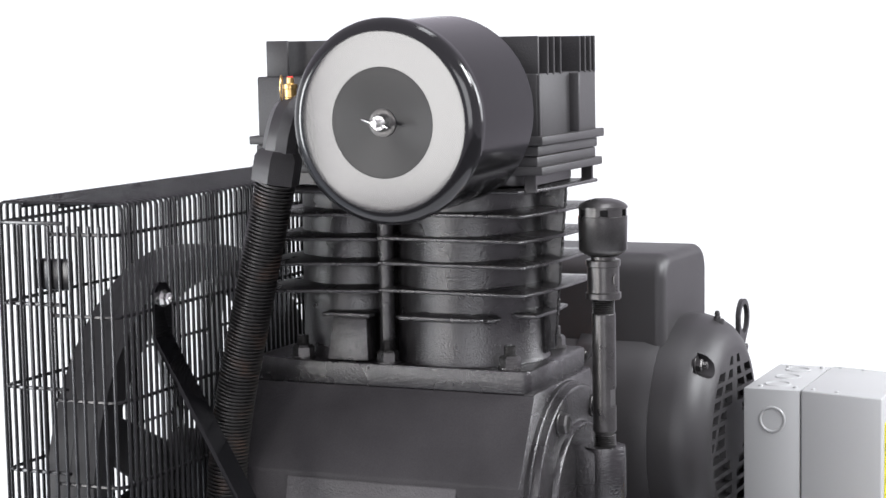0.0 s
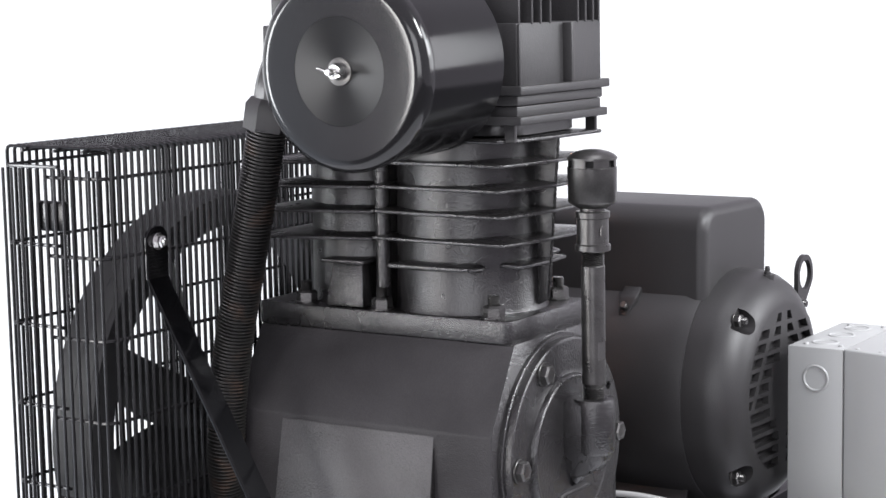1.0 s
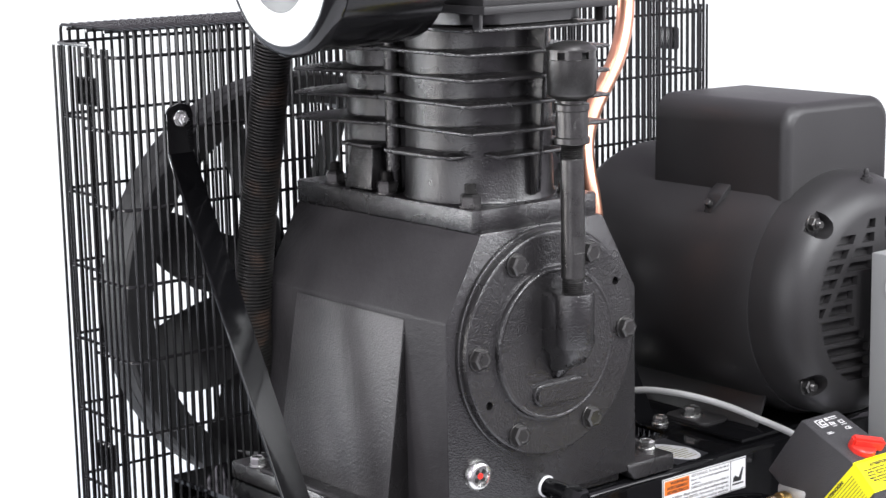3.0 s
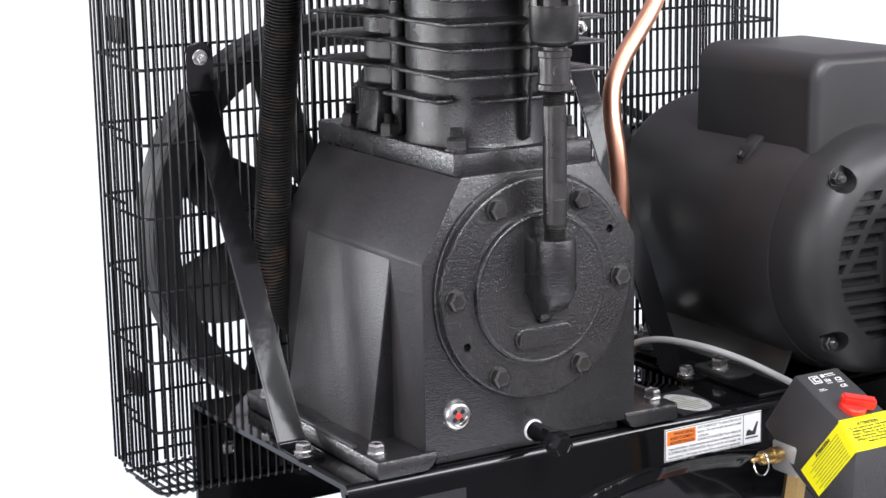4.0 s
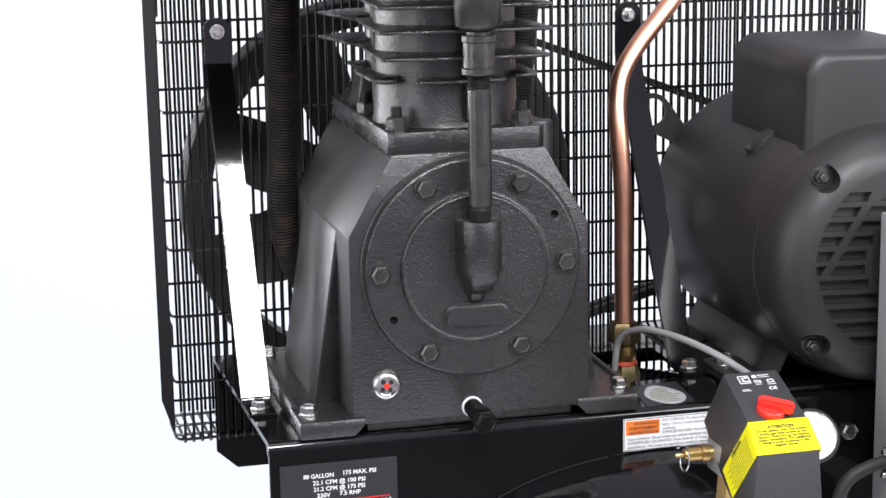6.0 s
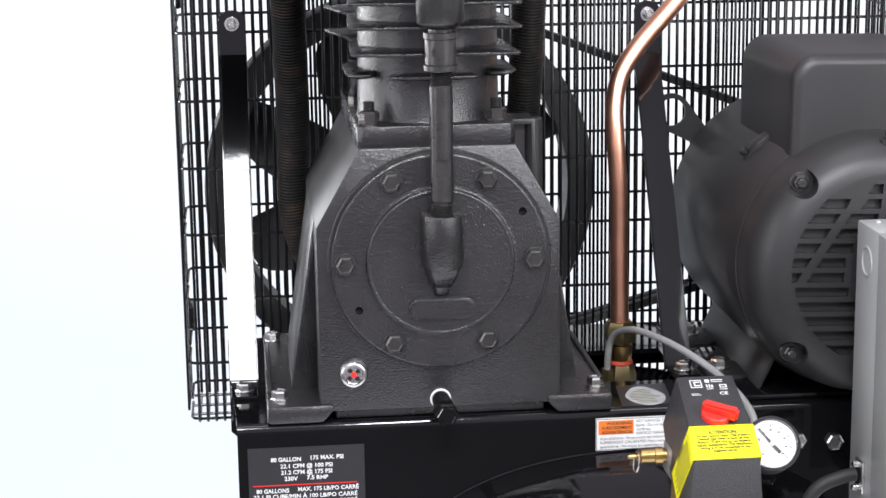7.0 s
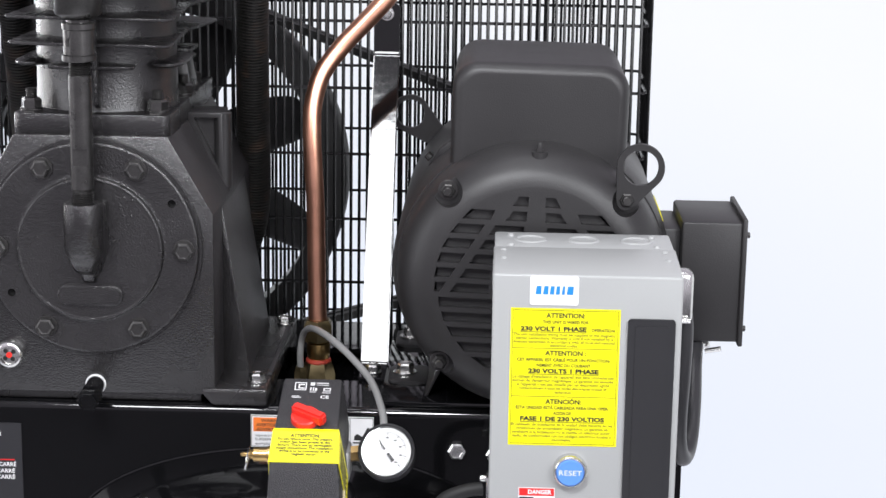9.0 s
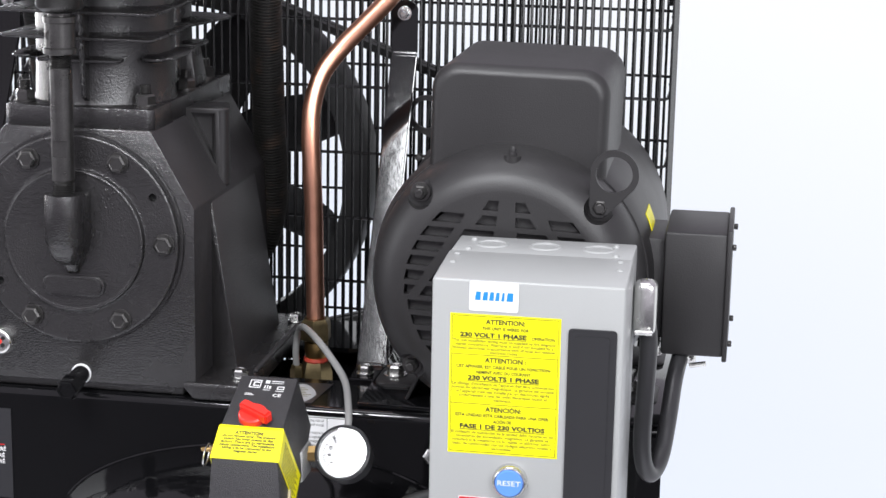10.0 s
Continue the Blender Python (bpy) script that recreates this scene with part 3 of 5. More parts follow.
for k in range(6):
    for b, x0, size in ((bm, 0.0245, (0.014, 0.0085, 0.0072, 1)), (inner, 0.0195, (0.003, 0.0084, 0.0071, 1))):
        m = Matrix.Translation((0, -0.024, cz + 0.0464)) @ Matrix.Rotation(radians(60 * k + 22), 4, "Z") @ Matrix.Translation((x0, 0, 0)) @ Matrix.Diagonal(size)
        bmesh.ops.create_cube(b, size=1, matrix=m)
cut(cap, bm)
part("vent_slot", inner, VOID, cap, smooth=0)

# sight glass and drain
sight = part("oil_sight_glass", lathe(bmesh.new(), (-0.099, 0.023, 0.056), (-0.099, -1, 0.056), [(0, 0), (0, 0.0165), (0.006, 0.0165), (0.0095, 0.0142), (0.0105, 0.0125), (0.0105, 0.0105), (0.007, 0.0095), (0.007, 0)], 6 * 6), ZINC, pump, "zinc sight glass with a red dot")
part("dial_disc", Rod((-0.099, 0.0165, 0.056), (-0.099, 0.0155, 0.056), 0.0094, 24), ZINC, sight)
part("red_dot", Rod((-0.099, 0.0156, 0.056), (-0.099, 0.0148, 0.056), 0.0034, 20), RED, sight)
bm = bmesh.new()
for k in range(4):
    a = radians(90 * k + 40)
    c = (-0.099 + 0.0062 * math.cos(a), 0.056 + 0.0062 * math.sin(a))
    rod(bm, (c[0], 0.0156, c[1]), (c[0], 0.0149, c[1]), 0.0026, 12)
part("sight_holes", bm, VOID, sight)
drain = part("drain_pipe", Rod((-0.001, 0.022, 0.0225), (0.001, -0.026, 0.0188), 0.0105, 24, 0.0015), GLOSS, pump)
part("hex_cap", hexagon(bmesh.new(), (0.0006, -0.015, 0.0196), (0.0014, -0.0375, 0.0178), 0.0138), GLOSS, drain)
part("thread_tape", lathe(bmesh.new(), (-0.001, 0.0215, 0.0225), (0.001, -0.026, 0.0188), [(0, 0), (0, 0.0117), (0.002, 0.012), (0.0032, 0.0112), (0.004, 0)], 24), WHITE, drain, "white thread tape")

# cylinder base flange, barrels and cooling fins
C = 0.007
plan = [(-0.0885 + C, 0.0265), (0.0885 - C, 0.0265), (0.0885, 0.0265 + C), (0.0885, 0.354 - C), (0.0885 - C, 0.354), (-0.0885 + C, 0.354), (-0.0885, 0.354 - C), (-0.0885, 0.0265 + C)]
base = part("cylinder_flange", Prism(plan, 0.311, 0.335, "z", bev=0.002, seg=2), CAST, pump)
for x, y in ((-0.073, 0.054), (0.07, 0.057), (-0.0765, 0.192), (0.0765, 0.192), (-0.07, 0.297), (0.07, 0.297)):
    bolt("flange_nut", base, (x, y, 0.335), (0, 0, 1), 0.0118, 0.0118, NUT, 0.0128, 0.0105)
barrel = part("front_barrel", lathe(bmesh.new(), (0, 0.125, 0.334), (0, 0.125, 1), [(0, 0), (0, 0.084), (0.006, 0.0815), (0.05, 0.0805), (0.2, 0.079), (0.204, 0)], 64), CAST_BARREL, pump)
rear = part("rear_barrel", lathe(bmesh.new(), (0, 0.262, 0.334), (0, 0.262, 1), [(0, 0), (0, 0.066), (0.006, 0.062), (0.2, 0.06), (0.204, 0)], 56), CAST_BARREL, pump)


def fin_plate(pts, z, droop=0.0):
    bm = bmesh.new()
    n = len(pts)
    cx, cy = sum(p[0] for p in pts) / n, sum(p[1] for p in pts) / n
    def ring(f, out, dz):
        made = []
        for x, y in pts:
            n = Vector((x - cx, y - cy)).normalized() * out
            made.append(bm.verts.new((cx + (x - cx) * f + n.x, cy + (y - cy) * f + n.y, z + dz)))
        return made
    lo, hi = ring(0.55, 0, -0.004), ring(0.55, 0, 0.0045)
    rings = [lo, ring(1, -0.0012, -0.0019), ring(1, -0.0002, -0.0014), ring(1, 0.0003, 0), ring(1, -0.0002, 0.0014), ring(1, -0.0012, 0.0019), hi]
    for a, b in zip(rings, rings[1:]):
        for i in range(n):
            bm.faces.new((a[i], a[(i + 1) % n], b[(i + 1) % n], b[i]))
    bm.faces.new(lo[::-1])
    bm.faces.new(hi)
    return bm


FIN_Z = (0.4135, 0.4425, 0.469, 0.495, 0.52)
for i, z in enumerate(FIN_Z):
    w = 0.0945 - (0.002 if i == 0 else 0.0)
    pts = [(-w, 0.034), (-w + 0.004, 0.029), (-0.055, 0.0215), (0, 0.016), (0.055, 0.0145), (w - 0.004, 0.0125), (w, 0.018), (w - 0.003, 0.12), (w - 0.008, 0.197), (-w + 0.008, 0.197), (-w + 0.003, 0.12)]
    part("cooling_fin", fin_plate(pts, z), CAST, barrel)
    pts = [(-0.082, 0.2), (0.082, 0.2), (0.098, 0.28), (0.101, 0.315), (0.07, 0.338), (-0.075, 0.34), (-0.108, 0.318), (-0.1, 0.285)]
    part("cooling_fin", fin_plate(pts, z - 0.002), CAST, rear)
for x0, x1, y in ((-0.094, -0.066, 0.064), (-0.052, 0.048, 0.032), (0.062, 0.092, 0.064)):
    pts = [(x0, y + 0.006), (x0 + 0.004, y), ((x0 + x1) / 2, y - 0.003), (x1 - 0.004, y), (x1, y + 0.006), (x1 * 0.8, 0.1), (x0 * 0.8, 0.1)]
    part("short_fin", fin_plate(pts, 0.3865), CAST, barrel)
part("short_fin", fin_plate([(-0.096, 0.08), (-0.09, 0.075), (-0.05, 0.09), (-0.05, 0.17), (-0.09, 0.175), (-0.096, 0.17)], 0.3865), CAST, barrel)
part("short_fin", fin_plate([(0.096, 0.08), (0.09, 0.075), (0.05, 0.09), (0.05, 0.17), (0.09, 0.175), (0.096, 0.17)], 0.3865), CAST, barrel)
rib = part("front_rib", hull(bmesh.new(), [(0.0015, 0.05, 0.336), (0.0085, 0.05, 0.336), (0.002, 0.033, 0.345), (0.008, 0.033, 0.345), (0.0025, 0.0185, 0.52), (0.0075, 0.0185, 0.52), (0.0015, 0.06, 0.53), (0.0085, 0.06, 0.53)], 0.001), CAST, barrel)
random.seed(5)
edge = [Vector((0.0055, 0.032, 0.348)).lerp(Vector((0.0052, 0.0178, 0.52)), i / 90) + Vector((random.uniform(-0.0006, 0.0006), 0, 0)) for i in range(91)]
part("casting_flash", sweep(bmesh.new(), edge, [random.uniform(0.0007, 0.0019) for _ in edge], 6), CAST_FINE, rib)
for s in (-1, 1):
    part("pedestal", hull(bmesh.new(), [(s * 0.084, 0.212, 0.336), (s * 0.084, 0.262, 0.336), (s * 0.04, 0.212, 0.336), (s * 0.04, 0.262, 0.336), (s * 0.076, 0.217, 0.383), (s * 0.076, 0.258, 0.383), (s * 0.04, 0.217, 0.383), (s * 0.04, 0.258, 0.383)], 0.003), CAST, rear)
    part("pedestal_lip", Box(*sorted((s * 0.084, s * 0.04)), 0.21, 0.267, 0.383, 0.3875, bev=0.0015), CAST, rear)
    part("tie_column", Rod((s * 0.06, 0.2, 0.335), (s * 0.06, 0.2, 0.53), 0.0085, 16), CAST, rear)
deck_top = part("top_deck", Prism(rounded(-0.078, 0.08, 0.03, 0.335, 0.03), 0.5245, 0.539, "z", bev=0.002), CAST_FINE, pump)
for x in (-0.085, 0.088):
    part("corner_post", Box(x - 0.0022, x + 0.0022, 0.017, 0.03, 0.519, 0.538, bev=0.001, seg=1), CAST_FINE, deck_top)

# cylinder head
head = part("cylinder_head", Box(-0.083, 0.098, 0.016, 0.338, 0.56, 0.64, bev=0.002, seg=2), HEAD, pump)
part("lower_rim", Box(-0.0875, 0.101, 0.01, 0.345, 0.537, 0.5455, bev=0.0012), HEAD, head)
part("middle_plate", Box(-0.083, 0.0975, 0.0165, 0.339, 0.545, 0.556, bev=0.0015), HEAD, head)
part("valve_plate", Box(-0.0845, 0.099, 0.015, 0.3405, 0.5565, 0.567, bev=0.0015), HEAD, head)
part("upper_rim", Box(-0.088, 0.105, 0.009, 0.347, 0.5675, 0.5765, bev=0.0012), HEAD, head)
part("pilaster", Box(0.013, 0.02, 0.0055, 0.02, 0.577, 0.639, bev=0.0015), HEAD, head)
part("pilaster", Box(-0.082, -0.077, 0.0135, 0.02, 0.577, 0.639, bev=0.0015), HEAD, head)
for x in (-0.052, -0.034, -0.014, 0.046, 0.063, 0.08, 0.0935):
    part("head_fin", Box(x - 0.0016, x + 0.0016, 0.015, 0.335, 0.638, 0.6775, bev=0.0008, seg=1), HEAD, head)
for y0, y1 in ((0.016, 0.245), (0.302, 0.328)):
    part("head_fin", Box(-0.079, -0.075, y0, y1, 0.638, 0.678, bev=0.001), HEAD, head)
part("cross_wall", Box(-0.076, 0.092, 0.115, 0.12, 0.638, 0.676, bev=0.001), HEAD, head)
part("cross_wall", Box(-0.076, 0.092, 0.24, 0.246, 0.638, 0.676, bev=0.001), HEAD, head)
for x, y in ((0.014, 0.05), (-0.066, 0.275), (0.014, 0.2)):
    bolt("head_bolt", head, (x, y, 0.64), (0, 0, 1), 0.0095, 0.009, DARKBOLT, 0.011)

# air filter
filt = thing("air_filter", "round black enamelled intake air filter with a wing nut", "air filter")
FY, FZ = 0.0975, 0.5993
P0, P1 = (-0.134, FY - 0.003, FZ + 0.006), (-0.279, FY, FZ)
part("canister", lathe(bmesh.new(), P0, P1, [(-0.006, 0), (-0.006, 0.085), (-0.004, 0.091), (0.0, 0.0945), (0.122, 0.0945), (0.124, 0.096), (0.128, 0.0965), (0.128, 0)], 96), ENAMEL_SOFT, filt)
lid = part("lid", lathe(bmesh.new(), P0, P1, [(0.124, 0), (0.126, 0.0975), (0.134, 0.098), (0.1385, 0.0967), (0.142, 0.0925), (0.1438, 0.0888), (0.1443, 0.0865), (0.1444, 0.0845), (0.14445, 0.08), (0.1445, 0.066), (0.14455, 0.0526), (0.1438, 0.0521), (0.136, 0.045), (0.136, 0)], 128), ENAMEL_LID, filt)
part("dish", lathe(bmesh.new(), P0, P1, [(0.1366, 0), (0.1405, 0.045), (0.1443, 0.0522), (0.144, 0.045), (0.1433, 0.034), (0.1423, 0.018), (0.1419, 0.012), (0.1419, 0)], 128), DISH, lid)
wing = part("wing_nut", lathe(bmesh.new(), (-0.2794, FY, FZ), (-1, FY, FZ), [(-0.0045, 0), (-0.0045, 0.0085), (0.002, 0.0085), (0.007, 0.007), (0.0075, 0.0035), (0.017, 0.0035), (0.018, 0.0025), (0.018, 0)], 28), ZINC, filt, "zinc wing nut")
part("washer", lathe(bmesh.new(), (-0.2794, FY, FZ), (-1, FY, FZ), [(-0.005, 0), (-0.005, 0.0136), (-0.0024, 0.0136), (-0.0022, 0.0128), (-0.0022, 0)], 32), DARKBOLT, wing, "dark steel washer")
for s in (-1, 1):
    bm = hull(bmesh.new(), [(-0.2845, FY + s * 0.004, FZ + d) for d in (-0.0013, 0.0013)] + [(-0.292, FY + s * 0.0045, FZ + d) for d in (-0.0013, 0.0013)]
              + [(-0.2885, FY + s * 0.0145, FZ + s * 0.004 + d) for d in (-0.001, 0.001)] + [(-0.2955, FY + s * 0.0135, FZ + s * 0.004 + d) for d in (-0.001, 0.001)], 0.0006)
    part("wing", bm, ZINC, wing)
part("inlet_neck", Rod((-0.136, FY - 0.003, FZ + 0.005), (-0.083, FY - 0.003, FZ + 0.005), 0.034, 32, 0.002), CAST_FINE, filt)

# intercooler tubes, elbow and relief valve
cooler = thing("intercooler_tube", "black finned copper intercooler tube beside the pump", "tube", "intercooler tubes")


def finned(pts):
    path = smooth_path(pts, 24)
    length = [0.0]
    for a, b in zip(path, path[1:]):
        length.append(length[-1] + (b - a).length)
    out, rad, pitch = [], [], 0.0039
    n = int(length[-1] / pitch)
    k = 0
    for i in range(n):
        for f, r in ((0.0, 0.0165), (0.4, 0.0165), (0.5, 0.0214), (0.68, 0.0214), (0.78, 0.0165)):
            d = (i + f) * pitch
            while k < len(length) - 2 and length[k + 1] < d:
                k += 1
            t = (d - length[k]) / max(length[k + 1] - length[k], 1e-9)
            out.append(path[k].lerp(path[k + 1], t))
            rad.append(r)
    return out, rad


p, r = finned([(-0.157, 0.277, 0.538), (-0.152, 0.313, 0.4), (-0.15, 0.342, 0.28), (-0.149, 0.355, 0.17), (-0.115, 0.368, 0.09), (-0.05, 0.37, 0.06)])
part("finned_tube", sweep(bmesh.new(), p, r, 20), TUBE, cooler)
part("tube_nut", hexagon(bmesh.new(), (-0.157, 0.279, 0.532), (-0.156, 0.273, 0.5655), 0.0255), CAST_FINE, cooler)
part("elbow", Sweep(smooth_path([(-0.156, 0.273, 0.562), (-0.154, 0.27, 0.582), (-0.145, 0.266, 0.602), (-0.12, 0.262, 0.611), (-0.08, 0.262, 0.611)], 6), 0.0185, 10), CAST_FINE, cooler)
valve = part("relief_valve", lathe(bmesh.new(), (-0.144, 0.265, 0.611), (-0.144, 0.265, 1), [(0, 0), (0, 0.0085), (0.008, 0.0085), (0.009, 0.0065), (0.017, 0.0065), (0.018, 0.0075), (0.022, 0.0075), (0.023, 0.004), (0.029, 0.0038), (0.029, 0)], 20), BRASS, cooler, "small brass relief valve with a pull ring")
ring = [(-0.146 - 0.008 + 0.0085 * math.cos(radians(a)), 0.27 + 0.003 * math.cos(radians(a)), 0.63 + 0.0125 * math.sin(radians(a))) for a in range(0, 361, 20)]
part("pull_ring", Sweep(ring, 0.0008, 6, caps=False), BRASS, valve)
part("red_tip", Rod((-0.144, 0.265, 0.638), (-0.144, 0.265, 0.6415), 0.0035, 14, 0.0008), RED, valve)
cooler2 = thing("intercooler_tube", "black finned copper intercooler tube behind the pump", "tube", "intercooler tubes")
p, r = finned([(0.152, 0.288, 0.555), (0.145, 0.31, 0.42), (0.142, 0.335, 0.3), (0.138, 0.362, 0.16), (0.11, 0.368, 0.09), (0.05, 0.37, 0.06)])
part("finned_tube", sweep(bmesh.new(), p, r, 20), TUBE, cooler2)
part("tube_nut", hexagon(bmesh.new(), (0.152, 0.288, 0.55), (0.152, 0.284, 0.582), 0.027), CAST_FINE, cooler2)
part("elbow", Sweep(smooth_path([(0.152, 0.284, 0.578), (0.15, 0.28, 0.602), (0.135, 0.275, 0.622), (0.09, 0.275, 0.63)], 6), 0.0195, 20), CAST, cooler2)

# ---- flywheel, belts ----
wheel = thing("flywheel", "dull black cast iron fan flywheel behind the pump", "flywheel")
WY, WC = 0.472, (-0.006, 0.186)
rim = []
for y, r in ((-0.027, 0.224), (-0.027, 0.258), (-0.024, 0.26), (0.03, 0.26), (0.03, 0.224), (-0.027, 0.224)):
    rim.append((y + 0.03, r))
part("rim", lathe(bmesh.new(), (WC[0], WY - 0.03, WC[1]), (WC[0], 1, WC[1]), rim, 96), WHEEL, wheel)
part("hub", Rod((WC[0], WY - 0.035, WC[1]), (WC[0], WY + 0.03, WC[1]), 0.045, 40, 0.004), WHEEL, wheel)
part("crankshaft", Rod((WC[0], 0.31, WC[1]), (WC[0], WY - 0.03, WC[1]), 0.022, 28, 0.001), DARKBOLT, wheel)
# a pitched blade with a rounded free corner at its leading edge
bm = bmesh.new()
NS, NU = 12, 10
va, vb = [], []
for i in range(NS + 1):
    f = i / NS
    ra, rb = [], []
    for j in range(NU + 1):
        u = -1 + 2 * j / NU
        r1 = 0.229 - 0.008 * (u + 1) - (0.045 * max(u - 0.35, 0) ** 2 / 0.42 if u > 0.35 else 0)
        r = 0.036 + f * (r1 - 0.036)
        w = 0.022 + 0.017 * min(1.0, f * 1.6)
        q = Vector((-u * w, -u * 0.031 * min(1.0, 0.55 + f) + 0.003 * (1 - u * u), math.sqrt(max(r * r - (u * w) ** 2, 1e-6))))
        ra.append(bm.verts.new(q + Vector((-0.0018, -0.002, 0))))
        rb.append(bm.verts.new(q + Vector((0.0018, 0.002, 0))))
    va.append(ra)
    vb.append(rb)
for i in range(NS):
    for j in range(NU):
        bm.faces.new((va[i][j], va[i][j + 1], va[i + 1][j + 1], va[i + 1][j]))
        bm.faces.new((vb[i][j], vb[i + 1][j], vb[i + 1][j + 1], vb[i][j + 1]))
    for j in (0, NU):
        bm.faces.new((va[i][j], va[i + 1][j], vb[i + 1][j], vb[i][j]))
for i in (0, NS):
    for j in range(NU):
        bm.faces.new((va[i][j], va[i][j + 1], vb[i][j + 1], vb[i][j]))
first = part("fan_blade", bm, WHEEL, wheel)
BLADE_AT = -114.5
first.matrix_basis = Matrix.Translation((WC[0], WY + 0.008, WC[1])) @ Matrix.Rotation(radians(BLADE_AT), 4, "Y")
for k in range(1, 8):
    shared("fan_blade", first.data, wheel, Matrix.Translation((WC[0], WY + 0.008, WC[1])) @ Matrix.Rotation(radians(BLADE_AT - 45 * k), 4, "Y"))

MX, MZ = 0.497, 0.163
pulley = thing("motor_pulley", "dull black grooved motor pulley", "pulley")
PRr = 0.1
part("sheave", lathe(bmesh.new(), (MX, WY - 0.03, MZ), (MX, 1, MZ), [(0, 0), (0, PRr), (0.009, PRr), (0.016, PRr - 0.012), (0.023, PRr), (0.031, PRr), (0.038, PRr - 0.012), (0.045, PRr), (0.06, PRr), (0.06, 0)], 56), WHEEL, pulley)


def belt_loop(y):
    c1, r1, c2, r2 = Vector(WC), 0.2586, Vector((MX, MZ)), PRr + 0.002
    d = c2 - c1
    base, tilt = math.atan2(d.y, d.x), math.acos((r1 - r2) / d.length)
    pts = [(c2.x + r2 * math.cos(base + tilt * (1 - 2 * i / 16)), c2.y + r2 * math.sin(base + tilt * (1 - 2 * i / 16))) for i in range(17)]
    span = 2 * math.pi - 2 * tilt
    pts += [(c1.x + r1 * math.cos(base - tilt - span * i / 48), c1.y + r1 * math.sin(base - tilt - span * i / 48)) for i in range(49)]
    bm = bmesh.new()
    n = len(pts)
    rings = []
    for i, (x, z) in enumerate(pts):
        t = Vector(pts[(i + 1) % n]) - Vector(pts[i - 1])
        nx, nz = t.y / t.length, -t.x / t.length
        nx, nz = -nx, -nz
        rings.append([bm.verts.new((x + nx * o, y + w, z + nz * o)) for o, w in ((0.002, -0.0085), (0.002, 0.0085), (-0.008, 0.006), (-0.008, -0.006))])
    for i in range(n):
        a, b = rings[i], rings[(i + 1) % n]
        for j in range(4):
            bm.faces.new((a[j], a[(j + 1) % 4], b[(j + 1) % 4], b[j]))
    return bm


for y in (WY - 0.012, WY + 0.01):
    tagged(part("drive_belt", belt_loop(y), BELT), "black rubber V-belt round flywheel and motor pulley", "belt", "drive belts")

# ---- belt guard of bent wire ----
guard = thing("belt_guard", "black wire cage guard over flywheel and belts", "belt guard")
GX0, GX1, GY0, GY1, GZ0, GZ1, WR = -0.297, 0.65, 0.385, 0.531, -0.108, 0.519, 0.002
# one upright wire: up the front, over the top and down the back
me_bm = sweep(bmesh.new(), [(0, GY1 - 0.003, GZ0 - 0.004), (0, GY0 + 0.006, GZ0), (0, GY0 + 0.0015, GZ0 + 0.003), (0, GY0, GZ0 + 0.008), (0, GY0, GZ1 - 0.006), (0, GY0 + 0.0015, GZ1 - 0.0018), (0, GY0 + 0.0055, GZ1 - 0.0003), (0, GY1 - 0.0055, GZ1), (0, GY1 - 0.0015, GZ1 - 0.0015), (0, GY1, GZ1 - 0.0055), (0, GY1, GZ0 - 0.002)], WR, 6)
wire = part("upright_wire", me_bm, WIRE, guard)
N = 84
wire.matrix_basis = Matrix.Translation((GX0 + 0.0135, 0, 0))
for k in range(1, N + 1):
    shared("upright_wire", wire.data, guard, Matrix.Translation((GX0 + 0.0135 + k * (GX1 - GX0 - 0.027) / N, 0, 0)))
side = part("side_wire", sweep(bmesh.new(), [(0, 0, GZ0 + 0.016), (0, 0, GZ1 - 0.022)], 0.0018, 6), WIRE, guard)
side.matrix_basis = Matrix.Translation((GX0, GY0 + 0.006, 0))
for x in (GX0, GX1):
    for k in range(12):
        if x == GX0 and k == 0:
            continue
        shared("side_wire", side.data, guard, Matrix.Translation((x, GY0 + 0.006 + k * 0.0122, 0)))
for z in (GZ0 + 0.004, -0.028, 0.058, 0.144, 0.231, 0.318, 0.405, 0.488):
    for y, s in ((GY0 + 0.0033, 1), (GY1 - 0.0033, -1)):
        pts = [(GX0 + 0.0033, y + s * 0.078, z), (GX0 + 0.0033, y + s * 0.012, z), (GX0 + 0.006, y + s * 0.004, z), (GX0 + 0.014, y, z), (GX1 - 0.014, y, z), (GX1 - 0.006, y + s * 0.004, z), (GX1 - 0.0033, y + s * 0.012, z), (GX1 - 0.0033, y + s * 0.078, z)]
        part("cross_wire", Sweep([(a, b, c + (0.0 if s > 0 else 0.011)) for a, b, c in pts], WR, 6), WIRE, guard)
for y in (GY0 + 0.03, GY0 + 0.07, GY1 - 0.03):
    part("top_wire", Rod((GX0 + 0.004, y, GZ1 - 0.0035), (GX1 - 0.004, y, GZ1 - 0.0035), WR, 6), WIRE, guard)
    part("bottom_wire", Rod((GX0 + 0.004, y, GZ0 + 0.0025), (GX1 - 0.004, y, GZ0 + 0.0025), WR, 6), WIRE, guard)
for x in (GX0 + 0.006, GX1 - 0.006):
    for z in (0.447, 0.02):
        bm = Box(x - 0.004, x + 0.004, GY0 + 0.056, GY0 + 0.098, z - 0.016, z + 0.016, bev=0.003)
        part("clip", bm, WIRE, guard, "black clip joining the guard halves")


